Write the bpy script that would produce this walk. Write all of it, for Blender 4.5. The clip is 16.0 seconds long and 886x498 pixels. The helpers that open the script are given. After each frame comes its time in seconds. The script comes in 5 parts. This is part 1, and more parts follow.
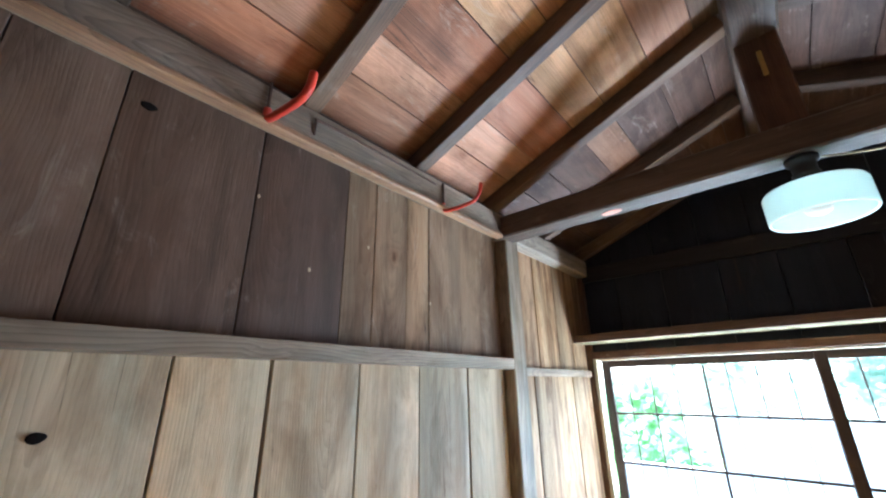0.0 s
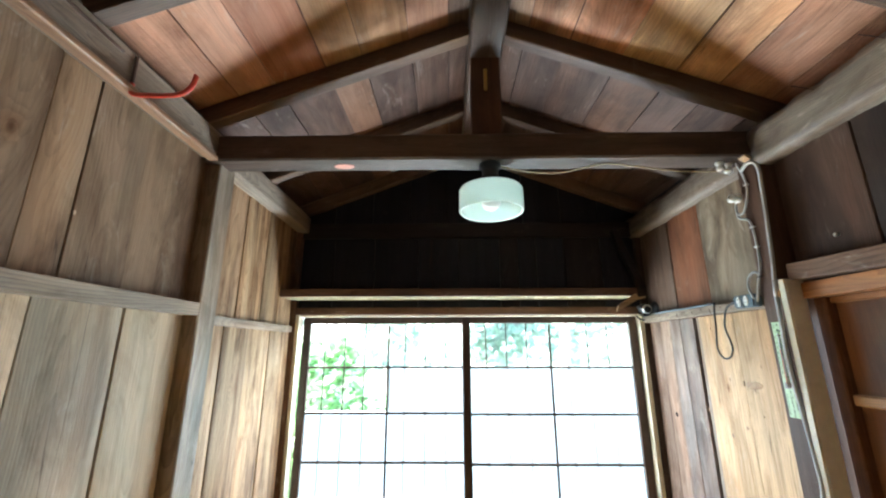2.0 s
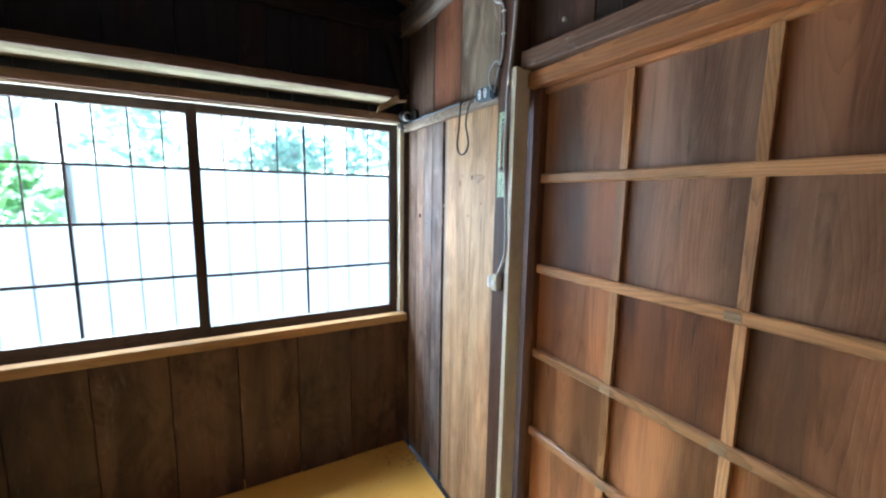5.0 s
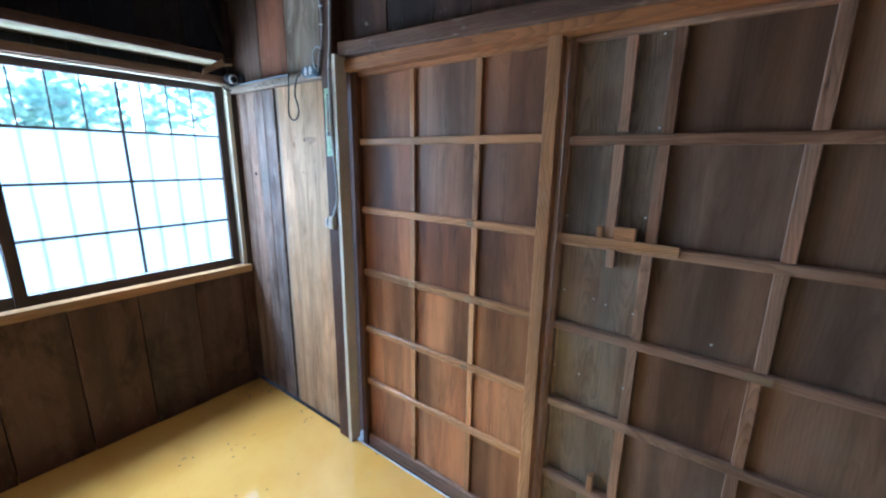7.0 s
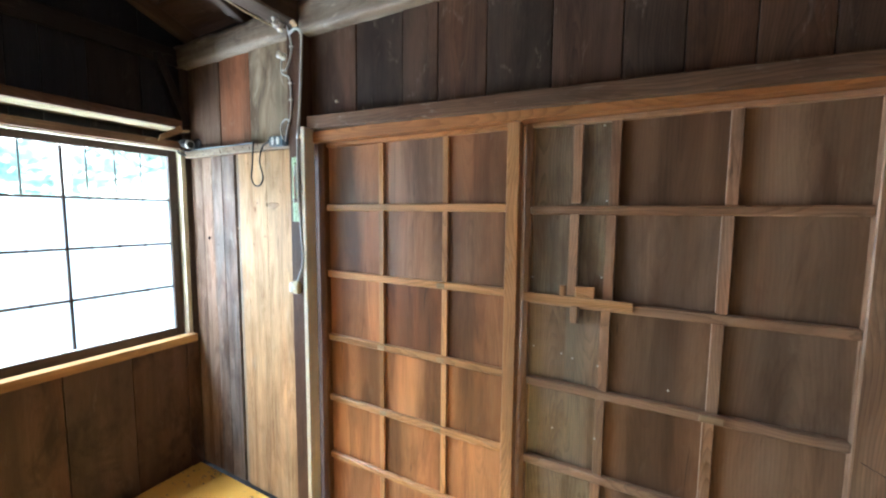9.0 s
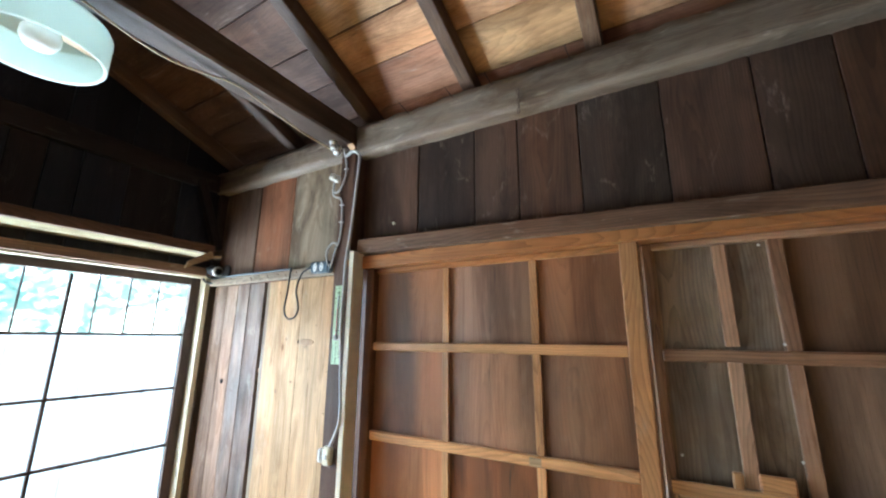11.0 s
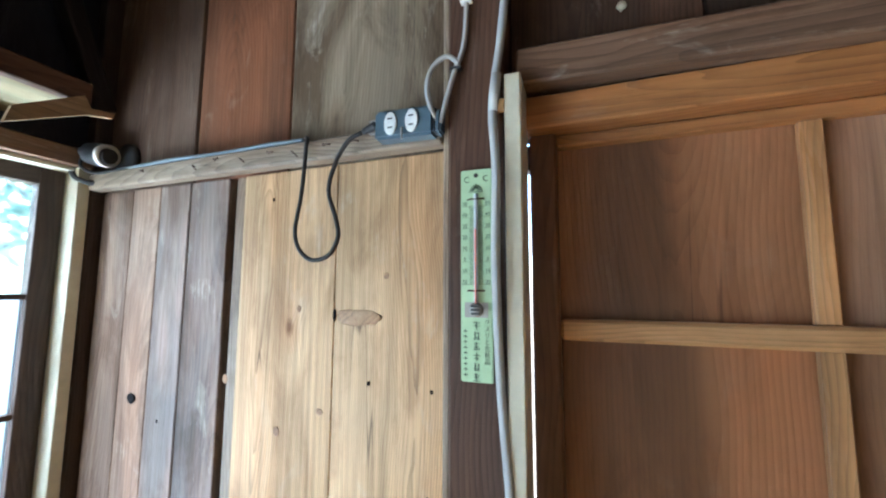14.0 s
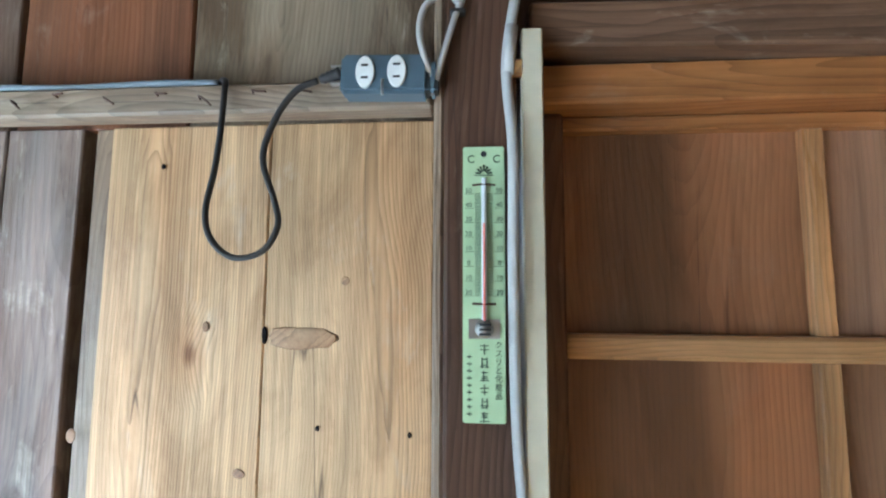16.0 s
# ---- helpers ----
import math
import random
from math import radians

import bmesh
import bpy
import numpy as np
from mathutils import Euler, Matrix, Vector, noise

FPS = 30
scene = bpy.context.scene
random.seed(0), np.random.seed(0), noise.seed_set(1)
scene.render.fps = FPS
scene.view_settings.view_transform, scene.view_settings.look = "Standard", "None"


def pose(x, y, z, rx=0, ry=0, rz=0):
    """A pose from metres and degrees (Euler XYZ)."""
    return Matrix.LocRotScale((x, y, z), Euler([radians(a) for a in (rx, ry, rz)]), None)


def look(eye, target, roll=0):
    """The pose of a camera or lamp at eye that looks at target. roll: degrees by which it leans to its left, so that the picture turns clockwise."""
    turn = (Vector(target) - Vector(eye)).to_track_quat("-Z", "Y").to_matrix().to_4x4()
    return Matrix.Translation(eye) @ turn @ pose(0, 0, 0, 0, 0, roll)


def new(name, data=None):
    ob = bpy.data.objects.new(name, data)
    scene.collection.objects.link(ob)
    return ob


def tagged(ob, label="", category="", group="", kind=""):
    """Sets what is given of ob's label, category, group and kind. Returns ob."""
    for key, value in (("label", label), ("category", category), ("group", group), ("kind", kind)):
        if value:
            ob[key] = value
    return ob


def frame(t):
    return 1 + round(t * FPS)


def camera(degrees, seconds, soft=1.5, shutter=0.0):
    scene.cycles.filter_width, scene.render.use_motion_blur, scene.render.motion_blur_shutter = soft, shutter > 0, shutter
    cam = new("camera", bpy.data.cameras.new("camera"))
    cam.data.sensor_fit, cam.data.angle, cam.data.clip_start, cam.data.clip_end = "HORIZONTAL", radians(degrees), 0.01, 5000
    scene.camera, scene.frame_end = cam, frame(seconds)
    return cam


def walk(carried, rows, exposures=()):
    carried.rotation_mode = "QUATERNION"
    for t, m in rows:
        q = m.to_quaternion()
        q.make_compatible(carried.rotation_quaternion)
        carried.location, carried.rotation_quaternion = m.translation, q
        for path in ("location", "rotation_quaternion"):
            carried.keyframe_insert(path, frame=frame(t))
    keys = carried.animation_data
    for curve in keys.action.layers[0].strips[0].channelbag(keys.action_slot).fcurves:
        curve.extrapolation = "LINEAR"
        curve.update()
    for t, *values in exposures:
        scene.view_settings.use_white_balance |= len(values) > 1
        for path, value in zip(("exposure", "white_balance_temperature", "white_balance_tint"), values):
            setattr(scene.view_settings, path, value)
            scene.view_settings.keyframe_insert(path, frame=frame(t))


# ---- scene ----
cam = camera(97.3, 16.0, soft=2.2)
PATH = [
    (0, (0.328, 0.396, 1.596), (-0.899, 1.827, 2.261), -0.8),
    (0.5, (0.326, 0.507, 1.588), (-0.691, 2.101, 2.237), -1.1),
    (1, (0.28, 0.519, 1.573), (-0.505, 2.247, 2.204), -0.8),
    (1.5, (0.286, 0.5, 1.564), (-0.126, 2.375, 2.125), -0.3),
    (2, (0.325, 0.493, 1.554), (0.295, 2.432, 2.046), -0.1),
    (2.5, (0.33, 0.489, 1.555), (0.579, 2.426, 1.986), 0.1),
    (3, (0.379, 0.51, 1.524), (0.823, 2.428, 1.876), 0.3),
    (3.5, (0.456, 0.568, 1.504), (1.116, 2.444, 1.717), 0.4),
    (4, (0.559, 0.676, 1.467), (1.354, 2.509, 1.556), 0.6),
    (4.2, (0.591, 0.712, 1.441), (1.414, 2.535, 1.45), 0.7),
    (6.3, (0.322, 0.431, 1.32), (1.614, 1.873, 0.819), 1.0),
    (6.5, (0.303, 0.386, 1.337), (1.663, 1.766, 0.841), 0.8),
    (7, (0.243, 0.302, 1.357), (1.803, 1.469, 0.905), 0.8),
    (7.5, (0.204, 0.278, 1.354), (1.901, 1.266, 0.974), 0.7),
    (8, (0.163, 0.288, 1.36), (1.903, 1.221, 1.038), 0.5),
    (8.5, (0.132, 0.312, 1.373), (1.882, 1.246, 1.116), 0.5),
    (9, (0.143, 0.357, 1.396), (1.895, 1.305, 1.219), 0.5),
    (9.5, (0.206, 0.411, 1.443), (1.955, 1.381, 1.464), 0.5),
    (9.7, (0.227, 0.425, 1.467), (1.969, 1.401, 1.574), 0.4),
    (11.8, (0.432, 0.994, 1.432), (2.114, 1.957, 1.928), 0.5),
    (12, (0.497, 1.08, 1.43), (2.193, 2.043, 1.868), 0.4),
    (12.5, (0.625, 1.286, 1.431), (2.345, 2.242, 1.786), 0.3),
    (13, (0.688, 1.463, 1.443), (2.427, 2.4, 1.756), 0.4),
    (13.5, (0.74, 1.542, 1.465), (2.558, 2.342, 1.7), 0.4),
    (14, (0.827, 1.56, 1.473), (2.694, 2.249, 1.679), 0.2),
    (14.5, (0.876, 1.618, 1.482), (2.754, 2.28, 1.67), 0.2),
    (15, (0.877, 1.676, 1.504), (2.783, 2.247, 1.702), 0.5),
    (15.5, (0.902, 1.689, 1.498), (2.86, 2.042, 1.701), 0.4),
    (16, (0.921, 1.704, 1.492), (2.909, 1.84, 1.662), 0.3),
]
EXPOSURES = [(0.0, 4.2, 5300, 9), (1.0, 4.1, 5700, 9), (2.0, 3.7, 6100, 9), (4.2, 3.75, 6100, 9), (6.3, 2.75, 4150, 16), (6.5, 2.75, 4250, 16), (7.0, 3.35, 4700, 10), (7.5, 3.6, 5150, 9), (8.0, 3.87, 5550, 9), (9.7, 3.93, 5750, 9), (12.0, 3.7, 5550, 9), (14.0, 3.39, 5450, 9), (16.0, 3.32, 5550, 9)]
walk(cam, [(t, look(eye, target, roll)) for t, eye, target, roll in PATH], EXPOSURES)

# ---- light ----
world = bpy.data.worlds.new("sky")
scene.world = world
world.use_nodes = True
wn = world.node_tree.nodes
sky = wn.new("ShaderNodeTexSky")
sky.sky_type = "NISHITA"
sky.sun_disc = False
sky.sun_elevation, sky.sun_rotation = radians(52), radians(198)
wn["Background"].inputs["Strength"].default_value = 0.15
world.node_tree.links.new(sky.outputs[0], wn["Background"].inputs["Color"])
sun_data = bpy.data.lights.new("sun", "SUN")
sun_data.energy, sun_data.angle, sun_data.color = 5.0, radians(0.5), (1.0, 0.95, 0.86)
sun = new("sun", sun_data)
sun.matrix_world = look((-2, -6, 8.1), (0, 0, 0))


def window_light(at, target, width, height, watts):
    """Adds an area lamp that stands in for daylight through the window's opening."""
    data = bpy.data.lights.new("window_light", "AREA")
    data.shape, data.size, data.size_y = "RECTANGLE", width, height
    data.energy, data.color = watts, (0.85, 0.945, 1.0)
    new("window_light", data).matrix_world = look(at, target)


window_light((0.43, 2.690, 0.946), (0.43, 0, 0.946), 1.90, 0.572, 4.4)
window_light((0.694, 2.690, 1.344), (0.694, 0, 1.344), 1.373, 0.224, 1.3)
# added lamp outside above the panes, sending sky light down to the floor
window_light((0.43, 3.050, 2.030), (0.43, 1.45, 0.0), 2.60, 0.58, 13.0)
# added lamp low outside, throwing ground bounce up to brighten the roof
window_light((0.43, 3.050, 0.350), (0.43, 1.45, 2.40), 2.60, 0.50, 13.0)


# ---- materials ----
class Mat:
    """A small builder of node materials."""

    def __init__(self, name):
        self.m = bpy.data.materials.new(name)
        self.m.use_nodes = True
        self.t = self.m.node_tree
        self.p = self.t.nodes["Principled BSDF"]

    def node(self, kind, **inputs):
        n = self.t.nodes.new("ShaderNode" + kind)
        for k, v in inputs.items():
            self.put(n.inputs[k.replace("_", " ")], v)
        return n

    def put(self, socket, v):
        if isinstance(v, bpy.types.NodeSocket):
            self.t.links.new(v, socket)
        else:
            socket.default_value = v

    def math(self, op, a, b=0.0, clamp=False):
        n = self.t.nodes.new("ShaderNodeMath")
        n.operation, n.use_clamp = op, clamp
        self.put(n.inputs[0], a)
        self.put(n.inputs[1], b)
        return n.outputs[0]

    def span(self, v, a, b, c, d):
        n = self.t.nodes.new("ShaderNodeMapRange")
        n.clamp = True
        for i, w in enumerate((v, a, b, c, d)):
            self.put(n.inputs[i], w)
        return n.outputs[0]

    def mix(self, fac, a, b, mode="MIX"):
        n = self.t.nodes.new("ShaderNodeMix")
        n.data_type, n.blend_type = "RGBA", mode
        self.put(n.inputs[0], fac)
        self.put(n.inputs[6], a)
        self.put(n.inputs[7], b)
        return n.outputs[2]

    def ramp(self, fac, stops, mode="LINEAR"):
        n = self.t.nodes.new("ShaderNodeValToRGB")
        n.color_ramp.interpolation = mode
        e = n.color_ramp.elements
        while len(e) < len(stops):
            e.new(0.5)
        for el, (pos, c) in zip(e, stops):
            el.position, el.color = pos, (*c, 1)
        self.put(n.inputs[0], fac)
        return n.outputs[0]

    def scaled(self, vec, scale):
        n = self.t.nodes.new("ShaderNodeVectorMath")
        n.operation = "MULTIPLY"
        self.put(n.inputs[0], vec)
        n.inputs[1].default_value = scale
        return n.outputs[0]

    def noise(self, vec, scale, detail=3.0, rough=0.55, distort=0.0):
        n = self.t.nodes.new("ShaderNodeTexNoise")
        self.put(n.inputs["Vector"], vec)
        n.inputs["Scale"].default_value = scale
        n.inputs["Detail"].default_value = detail
        n.inputs["Roughness"].default_value = rough
        n.inputs["Distortion"].default_value = distort
        return n.outputs[0]

    def bump(self, height, strength, distance=0.002):
        n = self.t.nodes.new("ShaderNodeBump")
        n.inputs["Strength"].default_value = strength
        n.inputs["Distance"].default_value = distance
        self.put(n.inputs["Height"], height)
        self.t.links.new(n.outputs[0], self.p.inputs["Normal"])

    def finish(self, color, rough, metal=0.0, spec=0.5):
        self.put(self.p.inputs["Base Color"], color)
        self.put(self.p.inputs["Roughness"], rough)
        self.p.inputs["Metallic"].default_value = metal
        self.p.inputs["Specular IOR Level"].default_value = spec
        return self.m


def wood(name, tones, rough=0.56, figure=1.0, stain=0.5, scuff=0.3, axis="x", islands=False, knots=True, spec=0.35, rings=165.0, run=(0.7, 2.2), band=0.5, fibre=0.5, cold=0.5, dirt=0.6, arch=0.075):
    """Old boards: one tone a board, grain along the board, dark stains, knots and pale scuffs."""
    k = Mat(name)
    tc = k.node("TexCoord").outputs["Object"]
    rnd = k.node("NewGeometry").outputs["Random Per Island"] if islands else k.node("ObjectInfo").outputs["Random"]
    if axis == "y":
        sep = k.node("SeparateXYZ", Vector=tc)
        tc = k.node("CombineXYZ", X=sep.outputs[1], Y=sep.outputs[0], Z=sep.outputs[2]).outputs[0]
    off = k.node("CombineXYZ", X=k.math("MULTIPLY", rnd, 37.0), Y=k.math("MULTIPLY", rnd, 91.0), Z=k.math("MULTIPLY", rnd, 53.0)).outputs[0]
    add = k.node("VectorMath")
    k.put(add.inputs[0], tc)
    k.put(add.inputs[1], off)
    vec = add.outputs[0]
    n = len(tones)
    tone = k.ramp(k.math("FRACT", k.math("MULTIPLY", rnd, 7.31)), [(i / n, c) for i, c in enumerate(tones)], "CONSTANT")
    broad = k.noise(k.scaled(vec, (1.3, 15, 15)), 1.0, 4, 0.6, 0.5)
    fine = k.noise(k.scaled(vec, (4, 170, 170)), 1.0, 4, 0.65)
    vor = k.node("TexVoronoi")
    k.put(vor.inputs["Vector"], k.scaled(vec, (3.2, 6.0, 6.0)))
    vor.inputs["Scale"].default_value = 1.0
    near = k.math("MULTIPLY", vor.outputs["Distance"], 1.0)
    vsep = k.node("SeparateColor", Color=vor.outputs["Color"])
    has = k.math("GREATER_THAN", vsep.outputs[0], 0.74 if knots else 2.0)
    bend = k.math("MULTIPLY", k.span(near, 0.0, 0.20, 0.016, 0.0), has)
    sep = k.node("SeparateXYZ", Vector=tc)
    across = k.math("ADD", sep.outputs[1], sep.outputs[2])
    if islands:
        across = k.math("PINGPONG", k.math("ADD", across, k.math("MULTIPLY", rnd, 3.0)), 0.09)
    wander = k.noise(k.scaled(vec, (1.6, 1.5, 1.5)), 1.0, 2, 0.5)
    across = k.math("ADD", across, k.math("ADD", k.math("MULTIPLY", k.math("SUBTRACT", k.math("FRACT", k.math("MULTIPLY", rnd, 13.7)), 0.5), 0.09), k.span(wander, 0.3, 0.7, -0.018, 0.018)))
    depth = k.span(k.noise(k.scaled(vec, (1.5, 0.2, 0.2)), 1.0, 1, 0.5), 0.25, 0.75, 0.004, arch)
    radius = k.math("SQRT", k.math("ADD", k.math("MULTIPLY", across, across), k.math("MULTIPLY", depth, depth)))
    radius = k.math("ADD", k.math("ADD", radius, bend), k.span(k.noise(k.scaled(vec, (5, 40, 40)), 1.0, 2, 0.5), 0.3, 0.7, -0.0016, 0.0016))
    ring = k.math("POWER", k.math("FRACT", k.math("MULTIPLY", radius, rings)), 2.6)
    shade = k.math("MULTIPLY", k.span(broad, 0.3, 0.7, 1 - 0.26 * figure, 1 + 0.20 * figure), k.span(ring, 0.0, 1.0, 1 + 0.07 * figure, 1 - 0.30 * figure))
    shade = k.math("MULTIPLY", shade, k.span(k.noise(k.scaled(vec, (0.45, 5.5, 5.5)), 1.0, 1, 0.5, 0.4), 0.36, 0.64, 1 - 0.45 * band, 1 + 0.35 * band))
    shade = k.math("MULTIPLY", shade, k.span(fine, 0.28, 0.72, 1 - 0.34 * fibre, 1 + 0.22 * fibre))
    grey = k.node("CombineXYZ", X=shade, Y=shade, Z=shade).outputs[0]
    col = k.mix(1.0, tone, grey, "MULTIPLY")
    warm = k.span(k.noise(k.scaled(vec, (0.9, 7, 7)), 1.0, 3, 0.55, 0.8), 0.46, 0.68, 0.0, 0.55)
    col = k.mix(warm, col, k.mix(1.0, col, (1.14, 0.92, 0.78, 1), "MULTIPLY"))
    blue = k.span(k.noise(k.scaled(vec, (1.1, 5, 5)), 1.7, 4, 0.6, 0.5), 0.46, 0.66, 0.0, cold)
    col = k.mix(blue, col, k.mix(1.0, col, (0.68, 0.80, 0.88, 1), "MULTIPLY"))
    patch = k.noise(k.scaled(vec, (run[0], run[1], run[1])), 2.6, 6, 0.66, 0.7)
    dark = k.span(patch, 0.47, 0.64, 0.0, stain)
    col = k.mix(dark, col, k.mix(1.0, col, (0.38, 0.32, 0.27, 1), "MULTIPLY"))
    grime = k.span(k.noise(k.scaled(vec, (2.0, 6.5, 6.5)), 1.6, 7, 0.68, 0.9), 0.49, 0.62, 0.0, dirt)
    col = k.mix(grime, col, k.mix(1.0, col, (0.58, 0.51, 0.45, 1), "MULTIPLY"))
    drip = k.span(k.noise(k.scaled(vec, (0.55, 24, 24)), 1.0, 5, 0.62, 0.25), 0.53, 0.66, 0.0, dirt * 0.8)
    col = k.mix(drip, col, k.mix(1.0, col, (0.50, 0.44, 0.39, 1), "MULTIPLY"))
    pale = k.math("MULTIPLY", k.span(k.noise(k.scaled(vec, (1.2, 3, 3)), 5.0, 6, 0.7, 1.0), 0.58, 0.72, 0.0, scuff), k.span(fine, 0.4, 0.6, 0.2, 1.0))
    col = k.mix(pale, col, (0.52, 0.46, 0.38, 1))
    spot = k.math("MULTIPLY", k.span(near, 0.025, 0.065, 0.8, 0.0), has)
    halo = k.math("MULTIPLY", k.span(near, 0.05, 0.16, 0.40, 0.0), has)
    col = k.mix(halo, col, k.mix(1.0, col, (0.80, 0.56, 0.40, 1), "MULTIPLY"))
    col = k.mix(spot, col, k.mix(1.0, col, (0.30, 0.20, 0.14, 1), "MULTIPLY"))
    crack = k.math("MULTIPLY", k.span(k.math("ABSOLUTE", k.math("SUBTRACT", k.noise(k.scaled(vec, (0.35, 16, 16)), 1.0, 2, 0.5, 0.3), 0.5)), 0.0, 0.004, 0.7, 0.0), k.span(patch, 0.50, 0.56, 0.0, 1.0))
    col = k.mix(crack, col, (0.03, 0.02, 0.015, 1))
    k.bump(k.math("SUBTRACT", k.math("ADD", k.math("MULTIPLY", fine, 0.6), broad), k.math("MULTIPLY", ring, 0.35)), 0.5, 0.0025)
    return k.finish(col, k.span(broad, 0.3, 0.7, rough + 0.08, rough - 0.14), spec=spec)


W_LEFT_UP = wood("weathered brown boards", [(0.262, 0.178, 0.114), (0.3, 0.21, 0.134), (0.232, 0.158, 0.102), (0.37, 0.25, 0.148), (0.275, 0.19, 0.124)], stain=0.7, figure=0.5, scuff=0.4, spec=0.15, dirt=0.5, cold=0.2, fibre=0.3)
W_LEFT_LOW = wood("weathered pale boards", [(0.54, 0.43, 0.295), (0.47, 0.375, 0.262), (0.575, 0.455, 0.308), (0.52, 0.425, 0.3), (0.455, 0.35, 0.238)], stain=0.6, figure=0.45, scuff=0.3, spec=0.15, dirt=0.4, cold=0.6, fibre=0.25)
W_HONEY = wood("honey cedar boards", [(0.555, 0.375, 0.212), (0.575, 0.382, 0.21), (0.53, 0.355, 0.2), (0.56, 0.366, 0.2)], stain=0.25, scuff=0.55, figure=1.1, spec=0.15, dirt=0.55, cold=0.15, fibre=0.9, rings=300.0, arch=0.03, band=0.2)
W_SMOKED = wood("smoke stained boards", [(0.285, 0.192, 0.135), (0.31, 0.205, 0.14), (0.265, 0.182, 0.132)], stain=0.85, scuff=0.4, run=(0.3, 5.0), spec=0.15, dirt=0.8, cold=0.5, figure=0.7, fibre=0.7)
W_SLATE = wood("blue stained old boards", [(0.235, 0.185, 0.160), (0.260, 0.198, 0.165)], stain=0.75, scuff=0.6, run=(0.5, 3.0), spec=0.15, cold=1.0, dirt=0.7, figure=0.7, fibre=0.7)
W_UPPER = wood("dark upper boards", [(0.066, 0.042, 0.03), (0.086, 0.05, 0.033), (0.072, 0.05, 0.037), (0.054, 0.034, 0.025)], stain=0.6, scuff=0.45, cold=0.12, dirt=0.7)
W_DRIP = wood("drip stained cedar boards", [(0.38, 0.25, 0.142), (0.33, 0.212, 0.125), (0.42, 0.278, 0.158)], stain=0.95, scuff=0.15, run=(0.3, 5.5), spec=0.15, dirt=0.9, cold=0.2, rings=260.0)
W_DULL = wood("dull brown board", [(0.180, 0.120, 0.085)], figure=0.7, stain=0.7, scuff=0.4)
W_MOULDY = wood("greyed board", [(0.262, 0.205, 0.14)], figure=0.6, stain=1.0, scuff=0.75, cold=0.15, dirt=1.0)
W_RED = wood("red brown board", [(0.200, 0.085, 0.042)], figure=0.7, stain=0.7, scuff=0.25, cold=0.1)
W_DIMRED = wood("dim red brown board", [(0.125, 0.066, 0.04), (0.105, 0.06, 0.04)], stain=0.6, scuff=0.35, cold=0.05)
W_UMBER = wood("umber boards", [(0.135, 0.082, 0.056), (0.152, 0.096, 0.067), (0.118, 0.073, 0.053)], stain=0.6, figure=0.4, scuff=0.3, dirt=0.5, cold=0.05, fibre=0.3)
# the gable's shade and its blue cast are put into these near-black tones
W_BLACK = wood("shade darkened boards", [(0.01, 0.0135, 0.024), (0.013, 0.0155, 0.025), (0.009, 0.012, 0.021)], stain=0.1, scuff=0.05, dirt=0.1, cold=0.0)
W_SHADE_BROWN = wood("shade darkened brown boards", [(0.02, 0.0145, 0.0145)], stain=0.4, scuff=0.12, cold=0.2)
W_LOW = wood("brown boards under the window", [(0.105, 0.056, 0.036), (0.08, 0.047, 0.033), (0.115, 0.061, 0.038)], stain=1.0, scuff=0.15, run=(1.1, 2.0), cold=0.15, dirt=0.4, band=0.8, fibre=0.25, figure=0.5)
W_ROOF = wood("roof boards", [(0.524, 0.270, 0.155), (0.356, 0.244, 0.171), (0.588, 0.343, 0.182), (0.451, 0.203, 0.116), (0.263, 0.185, 0.140), (0.628, 0.407, 0.210), (0.482, 0.262, 0.167), (0.346, 0.172, 0.102)], stain=0.55, scuff=0.55, axis="y", islands=True, figure=0.55, spec=0.15, run=(0.9, 1.1), dirt=0.5, cold=0.45, band=0.6)
W_BEAM = wood("grey brown beam", [(0.105, 0.074, 0.054), (0.090, 0.064, 0.048)], stain=0.5, scuff=0.3)
W_RAFTER = wood("brown rafter", [(0.135, 0.086, 0.056), (0.105, 0.068, 0.047), (0.165, 0.102, 0.062)], stain=0.45, scuff=0.2, dirt=0.4)
W_PLATE = wood("grey log beam", [(0.3, 0.245, 0.19)], stain=0.6, scuff=0.5)
W_POST = wood("brown post", [(0.11, 0.056, 0.034)], stain=0.4, scuff=0.15, cold=0.1)
W_GREYPOST = wood("grey post", [(0.3, 0.25, 0.19)], stain=0.4, scuff=0.3, dirt=0.7)
W_LATH = wood("grey lath", [(0.33, 0.265, 0.195), (0.3, 0.24, 0.178)], stain=0.5, scuff=0.35)
W_LINTEL = wood("lintel", [(0.15, 0.088, 0.054)], stain=0.4, scuff=0.6, knots=False, cold=0.05)
W_TRACK = wood("door head", [(0.45, 0.205, 0.07)], stain=0.3, scuff=0.15, knots=False, cold=0.05, dirt=0.3)
W_PANEL = wood("door panel", [(0.45, 0.205, 0.084), (0.42, 0.186, 0.078), (0.48, 0.225, 0.092), (0.4, 0.186, 0.084), (0.44, 0.18, 0.07)], rough=0.42, stain=0.7, scuff=0.08, figure=0.5, knots=False, spec=0.45, run=(0.5, 3.6), band=1.1, fibre=0.18, rings=150.0, cold=0.1, dirt=0.25)
W_PANELTOP = wood("greyer red door panel", [(0.330, 0.178, 0.098), (0.360, 0.188, 0.098), (0.310, 0.180, 0.110), (0.345, 0.165, 0.080)], rough=0.45, stain=0.7, scuff=0.12, figure=0.5, knots=False, spec=0.45, run=(0.5, 3.6), band=1.2, fibre=0.2, rings=150.0, cold=0.1, dirt=0.3)
